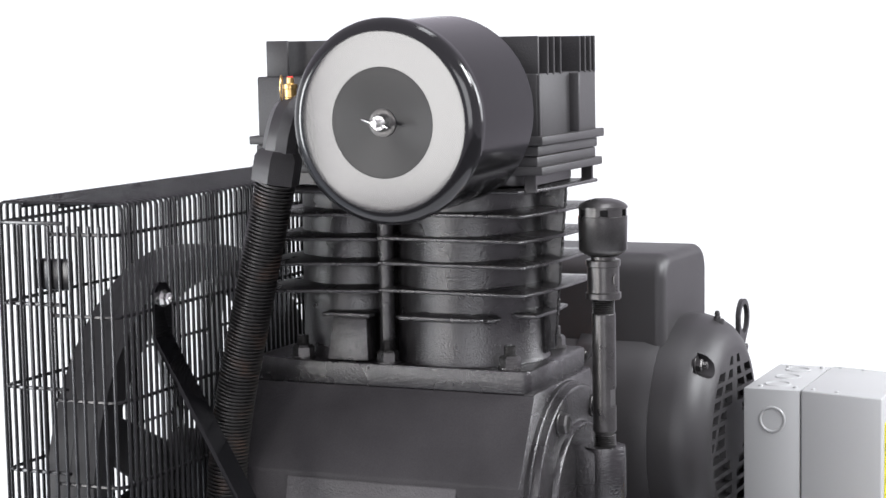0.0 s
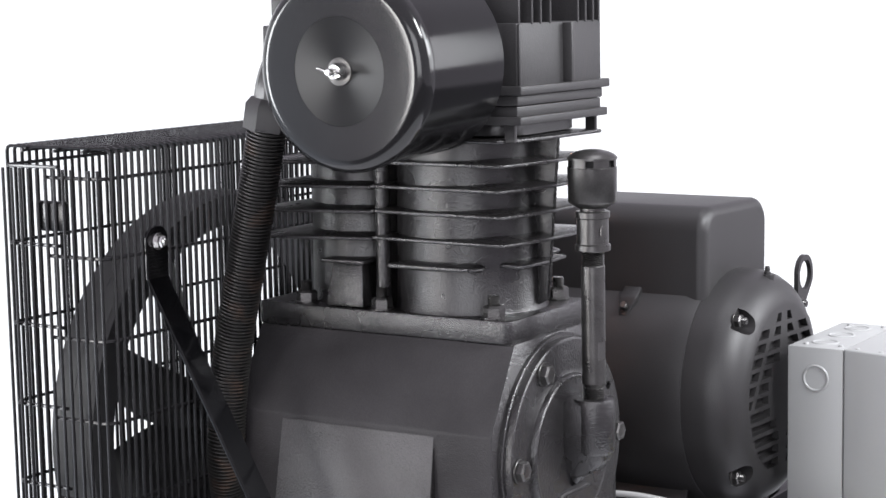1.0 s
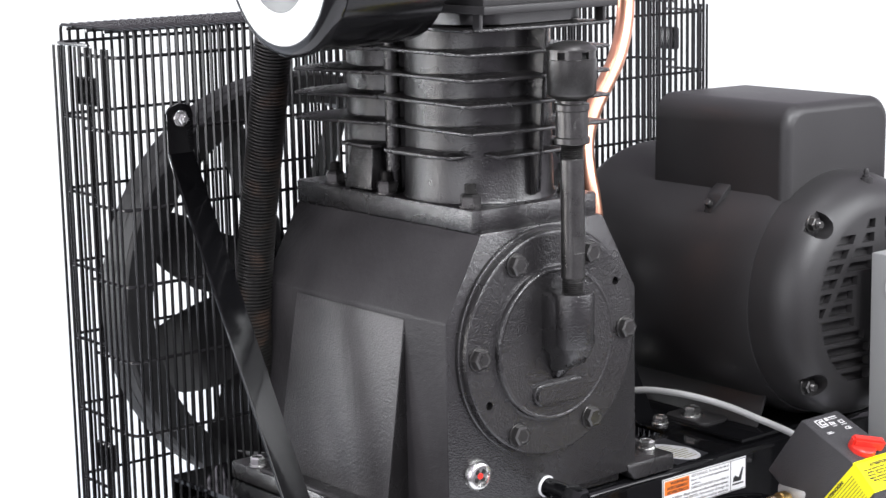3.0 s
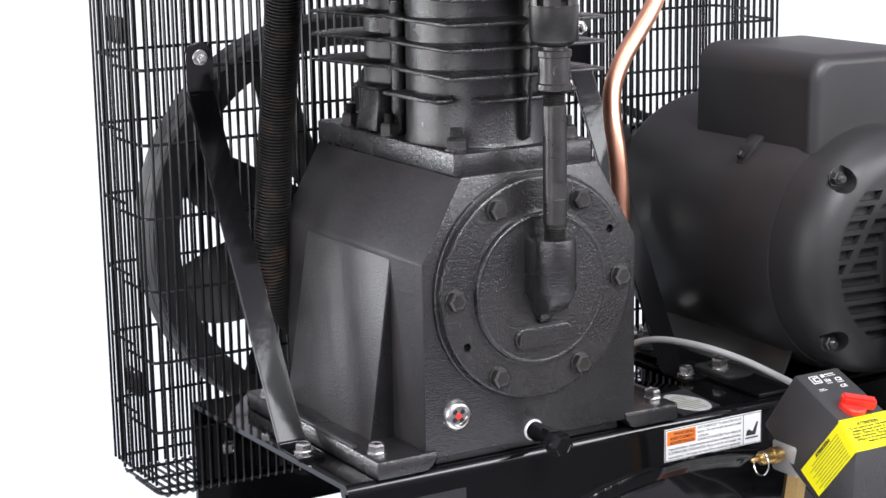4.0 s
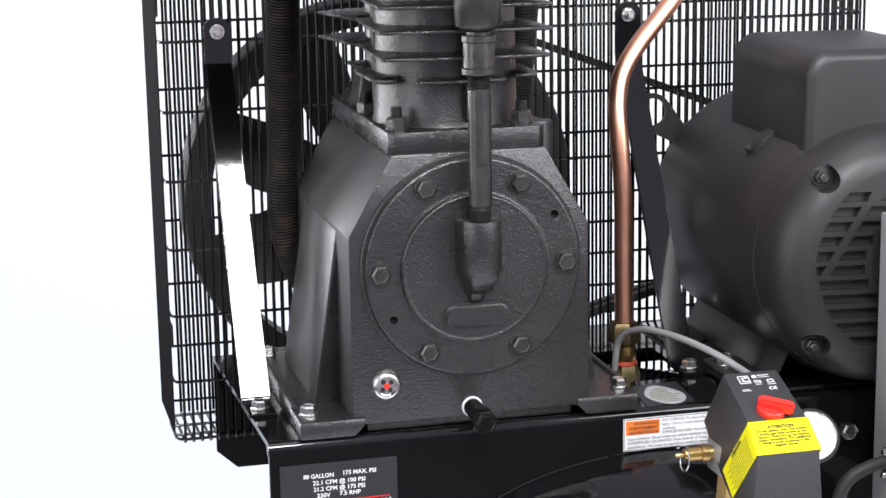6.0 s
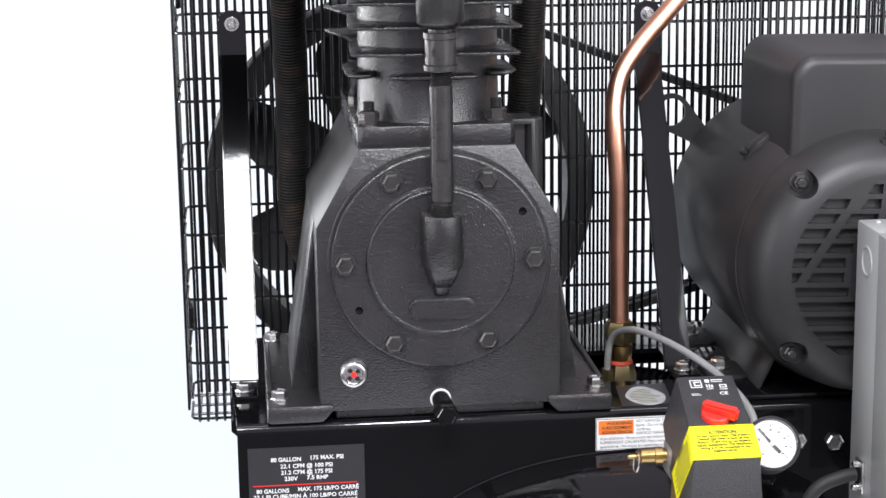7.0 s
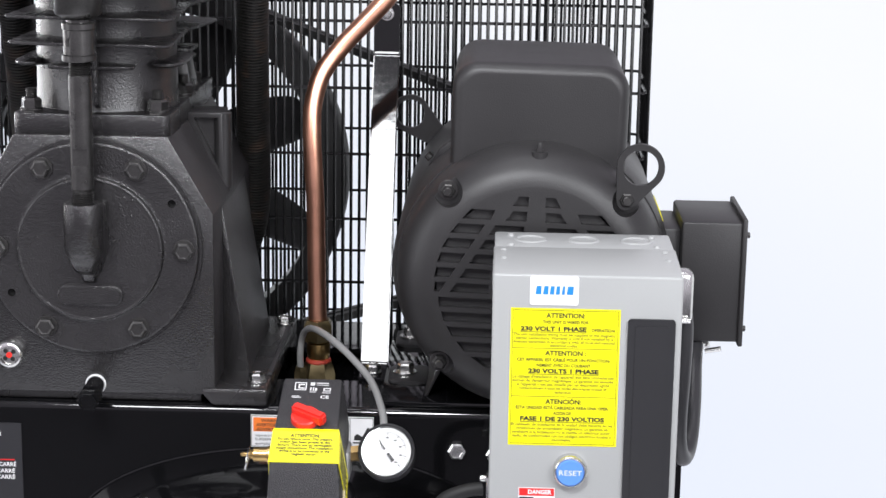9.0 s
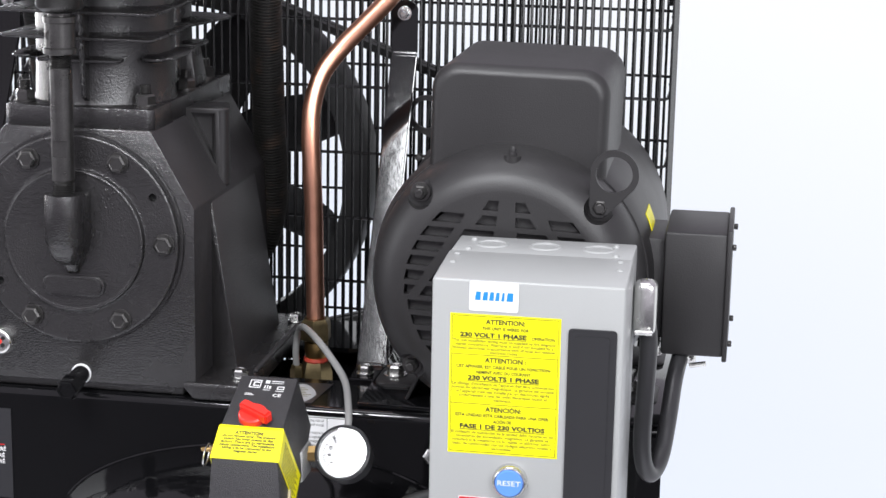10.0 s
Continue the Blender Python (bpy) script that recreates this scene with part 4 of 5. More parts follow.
def strap(cx, foot_y, bend, twist, group_label):
    """A flat steel strap from the deck up to the guard."""
    s = thing("guard_strap", group_label, "bracket", "guard straps")
    w, t = 0.0168, 0.0023
    line = [(foot_y - 0.022, 0.0025), (foot_y + 0.022, 0.0025), (foot_y + 0.03, 0.008), (0.378, bend), (0.3805, bend + 0.006)]
    bm = bmesh.new()
    rows = []
    for i, (y, z) in enumerate(line):
        a, b = line[max(i - 1, 0)], line[min(i + 1, len(line) - 1)]
        d = Vector((b[0] - a[0], b[1] - a[1])).normalized()
        ny, nz = -d.y * t, d.x * t
        rows.append([bm.verts.new((cx + q * w, y + e * ny + (q * w * twist if 0 < i else 0), z + e * nz)) for q, e in ((-1, 1), (1, 1), (1, -1), (-1, -1))])
    for a, b in zip(rows, rows[1:]):
        for j in range(4):
            bm.faces.new((a[j], a[(j + 1) % 4], b[(j + 1) % 4], b[j]))
    bm.faces.new(rows[0])
    bm.faces.new(rows[-1][::-1])
    bmesh.ops.recalc_face_normals(bm, faces=bm.faces[:])
    bmesh.ops.bevel(bm, geom=bm.edges[:], offset=0.0016, segments=3, affect="EDGES")
    part("strap", bm, GLOSS, s, smooth=12)
    pts = [(cx + w * math.cos(radians(a)), 0.421 + w * 0.75 * math.sin(radians(a))) for a in range(0, 181, 15)] + [(cx - w, bend + 0.0045), (cx + w, bend + 0.0045)]
    part("strap_head", Prism(pts, 0.3785, 0.3825, "y", bev=0.0006, seg=1), GLOSS, s)
    bolt("deck_bolt", s, (cx, foot_y, 0.0048), (0, 0, 1), 0.0095, 0.0085, ZINC, 0.011)
    bolt("guard_bolt", s, (cx, 0.3785, 0.4165), (0, -1, 0), 0.0068, 0.007, ZINC, 0.0092, 0.004)
    return s


strap(-0.2225, 0.141, 0.372, -0.011, "glossy black flat strap bracing the wire guard")
strap(0.31, 0.151, 0.362, -0.068, "glossy black flat strap bracing the wire guard")

# ---- copper discharge pipe ----
cu = thing("copper_pipe", "bare copper discharge pipe with brass fittings", "pipe")
pts = [(0.239, 0.19, 0.06), (0.2375, 0.189, 0.13), (0.2366, 0.187, 0.2), (0.2342, 0.186, 0.25), (0.2322, 0.189, 0.29), (0.2327, 0.198, 0.325), (0.242, 0.2105, 0.36), (0.264, 0.222, 0.391), (0.291, 0.229, 0.42), (0.32, 0.236, 0.452), (0.3405, 0.244, 0.487), (0.35, 0.25, 0.525), (0.344, 0.256, 0.557), (0.325, 0.265, 0.59), (0.3, 0.272, 0.61), (0.2, 0.275, 0.61), (0.09, 0.275, 0.61)]
part("tube", Sweep(smooth_path(pts, 6), 0.0111, 24), COPPER, cu)
part("flare_nut", hexagon(bmesh.new(), (0.2395, 0.19, 0.034), (0.239, 0.189, 0.06), 0.0195), OLDBRASS, cu)
part("adapter", lathe(bmesh.new(), (0.24, 0.19, 0.008), (0.2395, 0.19, 1), [(0, 0), (0, 0.013), (0.01, 0.0145), (0.022, 0.0145), (0.023, 0.011), (0.034, 0.011), (0.034, 0)], 28), BRASS, cu)
part("red_seal", lathe(bmesh.new(), (0.24, 0.19, 0.005), (0.24, 0.19, 1), [(0, 0), (0, 0.0148), (0.002, 0.0158), (0.005, 0.0152), (0.006, 0)], 24), DARKRED, cu, "red thread sealant")
part("check_valve", hexagon(bmesh.new(), (0.24, 0.19, -0.06), (0.24, 0.19, 0.0055), 0.0205), OLDBRASS, cu)
part("unloader_fitting", hexagon(bmesh.new(), (0.2195, 0.172, -0.03), (0.2205, 0.17, 0.005), 0.0085), OLDBRASS, cu)
line = thing("unloader_line", "thin grey nylon air line arching over the deck", "tube")
part("tube", Sweep(smooth_path([(0.22, 0.17, 0.0), (0.22, 0.166, 0.022), (0.2225, 0.162, 0.042), (0.23, 0.146, 0.058), (0.2445, 0.115, 0.067), (0.269, 0.073, 0.065), (0.2945, 0.034, 0.0553), (0.3174, -0.001, 0.041), (0.331, -0.045, 0.028), (0.337, -0.072, 0.015), (0.336, -0.086, 0.0), (0.336, -0.09, -0.04)], 6), 0.0042, 12), STEEL_TUBE, line)

# ---- electric motor ----
motor = thing("electric_motor", "satin black electric motor on the deck with a capacitor hood", "motor")
part("shell", lathe(bmesh.new(), (MX, 0.04, MZ), (MX, 1, MZ), [(0, 0), (0, 0.154), (0.02, 0.159), (0.315, 0.159), (0.326, 0.155), (0.334, 0.145), (0.338, 0.12), (0.34, 0.06), (0.34, 0)], 96), SATIN, motor)
bell = part("end_bell", lathe(bmesh.new(), (MX, -0.032, MZ), (MX, 1, MZ), [(0.0, 0), (0.0, 0.105), (0.0, 0.1105), (0.0002, 0.112), (0.0015, 0.119), (0.006, 0.129), (0.015, 0.139), (0.028, 0.147), (0.045, 0.1515), (0.085, 0.1525), (0.088, 0.149), (0.088, 0.13), (0.014, 0.108), (0.011, 0.1), (0.011, 0)], 96), SATIN, motor)
bm = bmesh.new()


def slot(bm, low, high, z, h):
    """A vent on both sides of the middle; low and high are its ends along its lower and upper edge."""
    for s in (-1, 1):
        prism(bm, [(MX + s * p, q) for p, q in ((low[0], z), (low[1], z), (high[1], z + h), (high[0], z + h))], -0.06, 0.0, "y")


def reach(zc, r=0.1085):
    return math.sqrt(max(r * r - zc * zc, 0.0))


SLOT = 0.0112
for i in range(12):
    zc = 0.0888 - 0.0168 * i
    hub = max(reach(zc + SLOT / 2, 0.044) + 0.004, 0.0125)
    spoke = 0.0556 + 0.0099 * (i - 2)
    if i == 0:
        slot(bm, (0.0095, 0.0262), (0.009, 0.0198), MZ + zc, SLOT)
    elif i == 1:
        slot(bm, (0.0105, 0.0335), (0.01, 0.0255), MZ + zc, SLOT)
        slot(bm, (0.05, reach(zc)), (0.045, reach(zc + SLOT) + 0.002), MZ + zc, SLOT)
    elif i < 7:
        slot(bm, (spoke + 0.0068, max(reach(zc), spoke + 0.008)), (spoke, max(reach(zc + SLOT) - 0.001, spoke + 0.002)), MZ + zc, SLOT)
        slot(bm, (hub, spoke - 0.0047), (hub, spoke - 0.0115), MZ + zc, SLOT)
    else:
        slot(bm, (hub, reach(zc) - 0.003), (hub, reach(zc + SLOT) - 0.004), MZ + zc, SLOT)
cut(bell, bm)
part("fan_cowl_inside", lathe(bmesh.new(), (MX, -0.0235, MZ), (MX, 1, MZ), [(0, 0), (0, 0.106), (0.002, 0.106), (0.002, 0)], 48), SATIN, motor)
bm = bmesh.new()
for ang in (45, 135, 225, 315):
    a = radians(ang)
    c = (MX + 0.139 * math.cos(a), MZ + 0.139 * math.sin(a))
    rod(bm, (c[0], -0.06, c[1]), (c[0], -0.0075, c[1]), 0.0165, 28)
    bolt("bolt", motor, (c[0], -0.0075, c[1]), (0, -1, 0), 0.0085, 0.0075, DARKBOLT, 0.0112, 0.007)
cut(bell, bm)
part("grease_boss", lathe(bmesh.new(), (MX, -0.008, MZ + 0.112), (MX, -0.008, 1), [(0, 0), (0, 0.003), (0.01, 0.009), (0.034, 0.009), (0.0345, 0.0045), (0.037, 0.0045), (0.038, 0.0032), (0.041, 0.0036), (0.0445, 0.0025), (0.045, 0)], 20), SATIN, bell)
TILT = Matrix.Translation((MX, 0, MZ)) @ Matrix.Rotation(radians(1.9), 4, "Y") @ Matrix.Translation((-MX, 0, -MZ))
for ob in motor.children:
    if ob.name.split(".")[0] in ("end_bell", "bolt"):
        ob.matrix_basis = TILT
# capacitor hood
bm = bmesh.new()
prev = None
for inset, y in [(0.0125, 0.0335), (0.011, 0.0336), (0.0075, 0.0348), (0.004, 0.0375), (0.0012, 0.042), (0.0, 0.047), (0.0, 0.25)]:
    ring = [bm.verts.new((x, y, z)) for x, z in rounded(0.4 + inset, 0.598 - inset, 0.2, 0.4 - inset, 0.03 - inset * 0.5, 8)]
    if prev:
        for k in range(len(ring)):
            bm.faces.new((prev[k], prev[(k + 1) % len(ring)], ring[(k + 1) % len(ring)], ring[k]))
    else:
        bm.faces.new(ring)
    prev = ring
bm.faces.new(prev[::-1])
hood = part("capacitor_hood", bm, SATIN, motor)
hood.matrix_basis = Matrix.Translation((MX, 0, MZ)) @ Matrix.Rotation(radians(1.0), 4, "Y") @ Matrix.Translation((-MX, 0, -MZ))
part("hood_tab", hull(bmesh.new(), [(0.385, 0.12, 0.285), (0.405, 0.12, 0.3), (0.385, 0.145, 0.285), (0.405, 0.145, 0.3), (0.372, 0.128, 0.262), (0.4, 0.12, 0.255), (0.372, 0.14, 0.262), (0.4, 0.145, 0.255)], 0.002), SATIN, hood)
part("hood_screw", Rod((0.376, 0.132, 0.272), (0.37, 0.132, 0.277), 0.005, 12, 0.001), DARKBOLT, hood)


def lift_lug(y, bx, bz, cx, cz, r):
    pts = []
    d = Vector((cx - bx, cz - bz))
    base = math.atan2(d.y, d.x)
    for i in range(25):
        a = base + radians(105) - radians(210) * i / 24
        pts.append((cx + r * math.cos(a), cz + r * math.sin(a)))
    for i in range(11):
        a = base - radians(90) - radians(180) * i / 10
        pts.append((bx + 0.0105 * math.cos(a), bz + 0.0105 * math.sin(a)))
    ob = part("lifting_lug", Prism(pts, y - 0.003, y + 0.003, "y", bev=0.0008, seg=1), SATIN, motor)
    cut(ob, Rod((cx, y - 0.02, cz), (cx, y + 0.02, cz), r * 0.74, 36))
    return ob


lift_lug(-0.0125, 0.5972, 0.2565, 0.6125, 0.2945, 0.0265)
lift_lug(0.372, 0.388, 0.25, 0.342, 0.289, 0.0245)
# rolled base: a sloping rail under each flank, with a bolted pad
for s in (-1, 1):
    rail = part("base_rail", Prism([(MX + s * u, w) for u, w in ((0.121, 0.0066), (0.1165, 0.0066), (0.0985, 0.044), (0.103, 0.046))], 0.053, 0.335, "y", bev=0.0016), SATIN, motor)
    for y in (0.135, 0.295):
        part("pad", Prism(rounded(*sorted((MX + s * 0.166, MX + s * 0.1165)), y - 0.037, y + 0.033, 0.012), 0.0066, 0.0105, "z", bev=0.001), SATIN, rail)
        bolt("base_bolt", motor, (MX + s * 0.147, y, 0.0105), (0, 0, 1), 0.0105, 0.0105, ZINC, 0.0145)
part("base_plate", Box(0.325, 0.672, 0.03, 0.37, 0.0005, 0.0065, bev=0.0015), GLOSS, motor)
# terminal box on the far flank
jbox = part("terminal_box", Box(0.667, 0.736, 0.047, 0.176, 0.082, 0.222, bev=0.003), SATIN, motor)
part("terminal_cover", Box(0.735, 0.7405, 0.043, 0.18, 0.078, 0.227, bev=0.0015), SATIN, jbox)
part("terminal_neck", Box(0.62, 0.667, 0.062, 0.166, 0.096, 0.211, bev=0.003), SATIN, jbox)
for y, z in ((0.058, 0.206), (0.058, 0.096), (0.17, 0.206), (0.17, 0.096)):
    part("screw", Rod((0.7405, y, z), (0.745, y, z), 0.0035, 14, 0.0008), DARKBOLT, jbox)
flank = [(MX + r * math.cos(radians(a)), MZ + r * math.sin(radians(a))) for r, turn in ((0.1602, range(17, 26, 2)), (0.1592, range(25, 16, -2))) for a in turn]
part("caution_sticker", Prism(flank, 0.1, 0.155, "y"), YELLOW, motor, "yellow sticker", smooth=0)

# ---- magnetic starter box ----
starter = thing("starter_box", "grey steel magnetic starter enclosure with yellow labels", "control box")
BX0, BX1, BY0, BY1, BZ0, BZ1 = 0.4548, 0.6425, -0.23, -0.055, -0.11, 0.229
part("box_back", Box(BX0, BX1, -0.1275, BY1, BZ0, BZ1, bev=0.002), GREY, starter)
door = part("box_cover", Prism([(-0.1285, BZ0 - 0.001), (BY0, BZ0 - 0.001), (BY0, 0.2245), (-0.1285, BZ1 + 0.001)], BX0 - 0.001, BX1 + 0.001, "x", bev=0.0025, seg=3), GREY, starter)
for x in (0.493, 0.549, 0.605):
    part("knockout", lathe(bmesh.new(), (x, -0.09, BZ1), (x, -0.09, 1), [(0, 0.0175), (0.0011, 0.0165), (0.0014, 0.0155), (0.0011, 0.0145), (0, 0.0135)], 32), GREY, starter)
part("knockout", lathe(bmesh.new(), (BX0, -0.092, 0.19), (-1, -0.092, 0.19), [(0, 0.0175), (0.0013, 0.0165), (0.0016, 0.0155), (0.0013, 0.0145), (0, 0.0135)], 32), GREY, starter)
for x, y in ((0.472, -0.073), (0.622, -0.073), (0.472, -0.118), (0.625, -0.118)):
    part("rivet", lathe(bmesh.new(), (x, y, BZ1), (x, y, 1), [(0, 0.0035), (0.002, 0.0028), (0.003, 0)], 12), GREY, starter)
for x, y in ((0.4645, -0.142), (0.4645, -0.172), (0.6315, -0.142), (0.633, -0.172)):
    z = BZ1 + 0.0009 + (y + 0.1285) * 0.0541
    part("rivet", lathe(bmesh.new(), (x, y, z), (x, y, 1), [(-0.001, 0.0036), (0.0006, 0.0032), (0.0016, 0.002), (0.0018, 0)], 12), GREY, door)
part("black_inset", Prism(rounded(0.5895, 0.637, -0.07, 0.1815, 0.004), BY0 - 0.0028, BY0 + 0.002, "y", bev=0.001, seg=1), SMOOTHBLACK, door, "black plastic strip")
part("inset_panel", Prism(rounded(0.597, 0.63, -0.06, 0.1745, 0.002), BY0 - 0.0036, BY0 - 0.002, "y", bev=0.0004, seg=1), SMOOTHBLACK, door)
FYY = BY0 - 0.0003
lab = part("attention_label", Box(0.4695, 0.579, FYY - 0.0004, FYY, 0.0455, 0.189), YELLOW, starter, "yellow wiring notice with black print", smooth=0)
bm = bmesh.new()
for a in ((0.4715, 0.577, 0.1868, 0.1872), (0.4715, 0.577, 0.0472, 0.0476), (0.4715, 0.4719, 0.0472, 0.1872), (0.5766, 0.577, 0.0472, 0.1872), (0.4715, 0.577, 0.1475, 0.1479), (0.4715, 0.577, 0.097, 0.0974)):
    box(bm, a[0], a[1], FYY - 0.0008, FYY - 0.0003, a[2], a[3])
part("border", bm, INK, lab, smooth=0)
CX = 0.5235
for txt, x, z, w, size, bold in (
        ("ATTENTION:", 0.5245, 0.1815, 0.039, 0.0068, 0.0002), ("THIS UNIT IS WIRED FOR", 0.5245, 0.1748, 0.046, 0.0045, 0.0001),
        ("230 VOLT 1 PHASE", 0.5125, 0.1677, 0.066, 0.0062, 0.00028), ("OPERATION", 0.562, 0.167, 0.023, 0.0045, 0.0001),
        ("ATTENTION :", 0.5255, 0.1425, 0.041, 0.0068, 0.0002), ("CET APPAREIL EST CÂBLÉ POUR UN FONCTION-", CX, 0.1355, 0.094, 0.0045, 0.0001),
        ("NEMENT AVEC DU COURANT", CX, 0.1298, 0.054, 0.0045, 0.0001), ("230 VOLTS 1 PHASE", CX, 0.1238, 0.071, 0.0062, 0.00028),
        ("ATENCIÓN:", 0.5245, 0.0917, 0.036, 0.0068, 0.0002), ("ESTA UNIDAD ESTÁ CABLEADA PARA UNA OPER-", CX, 0.0853, 0.094, 0.0045, 0.0001),
        ("ACIÓN DE", CX, 0.0795, 0.018, 0.0045, 0.0001), ("FASE 1 DE 230 VOLTIOS", CX, 0.0735, 0.085, 0.0062, 0.00028)):
    write(txt, front(x, FYY - 0.0006, z), size, INK, lab, bold, w)
for txt, z, w in (("The unit installation wiring must be supplied to the magnetic", 0.1619, 0.102), ("starter connections. Warranty is void if not installed by a", 0.1581, 0.097),
                  ("licensed electrician in accordance with all local and national", 0.1543, 0.101), ("electrical codes.", 0.1505, 0.028),
                  ("Le câblage d'installation de l'appareil doit être connecté aux", 0.1178, 0.102), ("bornes du démarreur magnétique. La garantie est annulée", 0.1138, 0.101),
                  ("si l'appareil n'est pas installé par un électricien agréé", 0.1098, 0.093), ("conformément à tous les codes électriques locaux et", 0.1058, 0.088), ("nationaux.", 0.1018, 0.018),
                  ("El cableado de instalación de la unidad debe hacerse en las", 0.0675, 0.102), ("conexiones del encendedor magnético. La garantía se", 0.0635, 0.093),
                  ("invalidará si la instalación no la realiza un eléctrico autor-", 0.0595, 0.1), ("izado, de conformidad con los códigos eléctricos locales y", 0.0555, 0.1), ("nacionales.", 0.0515, 0.02)):
    write(txt, front(CX, FYY - 0.0006, z), 0.0042, SOFTINK, lab, 0.00005, w)
for x0, x1, z in ((0.4795, 0.5455, 0.1643), (0.488, 0.559, 0.1204), (0.481, 0.566, 0.0701)):
    part("underline", Box(x0, x1, FYY - 0.0008, FYY - 0.0003, z, z + 0.0005), INK, lab, smooth=0)
lab.matrix_basis = Matrix.Translation((0.003, 0, 0.0012))
badge = part("maker_badge", Prism(rounded(0.489, 0.5375, 0.1925, 0.2225, 0.0025), FYY - 0.0006, FYY, "y"), WHITE, starter, "white badge with blue shapes", smooth=0)
bm = bmesh.new()
for x0, x1 in ((0.4945, 0.5), (0.502, 0.507), (0.5085, 0.513), (0.5145, 0.5185), (0.5205, 0.5235), (0.5255, 0.532)):
    prism(bm, [(x0, 0.2035), (x1, 0.2035), (x1 + 0.0004, 0.212), (x0 + 0.0012, 0.212)], FYY - 0.001, FYY - 0.0005, "y")
part("blue_shapes", bm, BLUEINK, badge, smooth=0)
badge.matrix_basis = Matrix.Translation((0.002, 0, 0.0012))
button = part("reset_button", lathe(bmesh.new(), (0.5362, BY0, 0.0213), (0.5362, -1, 0.0213), [(0, 0), (0, 0.0175), (0.006, 0.0175), (0.0095, 0.016), (0.0105, 0.0148), (0.009, 0.014), (0.009, 0)], 40), ZINC, starter, "blue reset button in a chrome ring")
part("button_cap", lathe(bmesh.new(), (0.5362, BY0 - 0.0085, 0.0213), (0.5362, -1, 0.0213), [(0, 0), (0, 0.0138), (0.0025, 0.0138), (0.0035, 0.0128), (0.0035, 0)], 36), BLUE, button)
write("RESET", front(0.5362, BY0 - 0.0122, 0.0213), 0.0075, PALEINK, button, 0.0, 0.023)
danger = part("danger_label", Box(0.4845, 0.5215, FYY - 0.0004, FYY, -0.05, 0.001), WHITE, starter, "white danger label with a red heading", smooth=0)
part("heading", Box(0.4852, 0.5208, FYY - 0.0008, FYY - 0.0003, -0.0075, 0.0005), REDINK, danger, smooth=0)
write("DANGER", front(0.506, FYY - 0.001, -0.0035), 0.0062, WHITE, danger, 0.0002, 0.024)
bm = Prism([(0.4855, -0.043), (0.5, -0.043), (0.5, -0.009), (0.4855, -0.009)], FYY - 0.0008, FYY - 0.0003, "y")
part("pictogram", bm, INK, danger, smooth=0)
part("bolt_symbol", Prism([(0.49, -0.038), (0.496, -0.026), (0.4925, -0.0265), (0.497, -0.012), (0.488, -0.026), (0.4918, -0.0255)], FYY - 0.0012, FYY - 0.0007, "y"), WHITE, danger, smooth=0)
latch = part("latch", Box(BX0 - 0.004, BX0 + 0.001, -0.11, -0.085, -0.07, -0.033, bev=0.002), ZINC, starter, "zinc cable clamp with two screws")
for z in (-0.038, -0.065):
    part("screw", Rod((BX0 - 0.004, -0.098, z), (BX0 - 0.011, -0.098, z), 0.004, 14, 0.0008), ZINC, latch)
part("support_leg", Box(0.48, 0.62, -0.0565, 0.0195, -0.1, -0.085, bev=0.002), GLOSS, starter)
part("entry_fitting", Box(BX1 + 0.001, BX1 + 0.025, -0.103, -0.076, 0.142, 0.2, bev=0.008, seg=4), ZINC, starter, "zinc conduit connector")
part("entry_screw", Rod((BX1 + 0.004, -0.106, 0.147), (BX1 + 0.022, -0.106, 0.147), 0.0028, 10), ZINC, starter)

whip = thing("cable_conduit", "dark grey flexible conduit looping from starter box to motor", "cable")
part("conduit", Sweep(smooth_path([(0.656, -0.09, 0.165), (0.6605, -0.09, 0.135), (0.6595, -0.092, 0.08), (0.658, -0.09, 0.03), (0.6605, -0.083, -0.002), (0.668, -0.067, -0.019), (0.6765, -0.04, -0.008), (0.6815, -0.01, 0.025), (0.685, 0.03, 0.06), (0.69, 0.07, 0.08)], 8), 0.0095, 18), CONDUIT, whip)
part("connector", Rod((0.694, 0.066, 0.07), (0.695, 0.074, 0.085), 0.0125, 20, 0.002), ZINC, whip)
part("clamp_screw", Rod((0.7, 0.058, 0.068), (0.718, 0.055, 0.072), 0.003, 10), ZINC, whip)
cable = thing("power_cable", "black rubber cable under the starter box", "cable")
part("cable", Sweep(smooth_path([(0.447, -0.098, -0.05), (0.43, -0.1, -0.052), (0.405, -0.1, -0.063), (0.393, -0.098, -0.085), (0.392, -0.095, -0.12), (0.37, -0.09, -0.16), (0.33, -0.06, -0.2)], 8), 0.0075, 14), BELT, cable)

# ---- pressure switch, gauge and relief valve ----
switch = thing("pressure_switch", "black textured pressure switch with a red lever and yellow label", "pressure switch")
SX0, SX1 = 0.233, 0.298
side_profile = [(-0.136, 0.083), (-0.213, 0.0495), (-0.24, 0.0255), (-0.241, -0.045), (-0.2, -0.052), (-0.15, -0.022), (-0.092, 0.017)]


def taper(bm):
    """The cover widens towards its foot."""
    mid = (SX0 + SX1) / 2
    for v in bm.verts:
        v.co.x = mid + (v.co.x - mid) * (0.95 + 2.1 * max(0.083 - v.co.z, 0))
    return bm


part("housing", taper(Prism(side_profile, SX0, SX1, "x", bev=0.003, seg=2)), PLASTIC, switch)
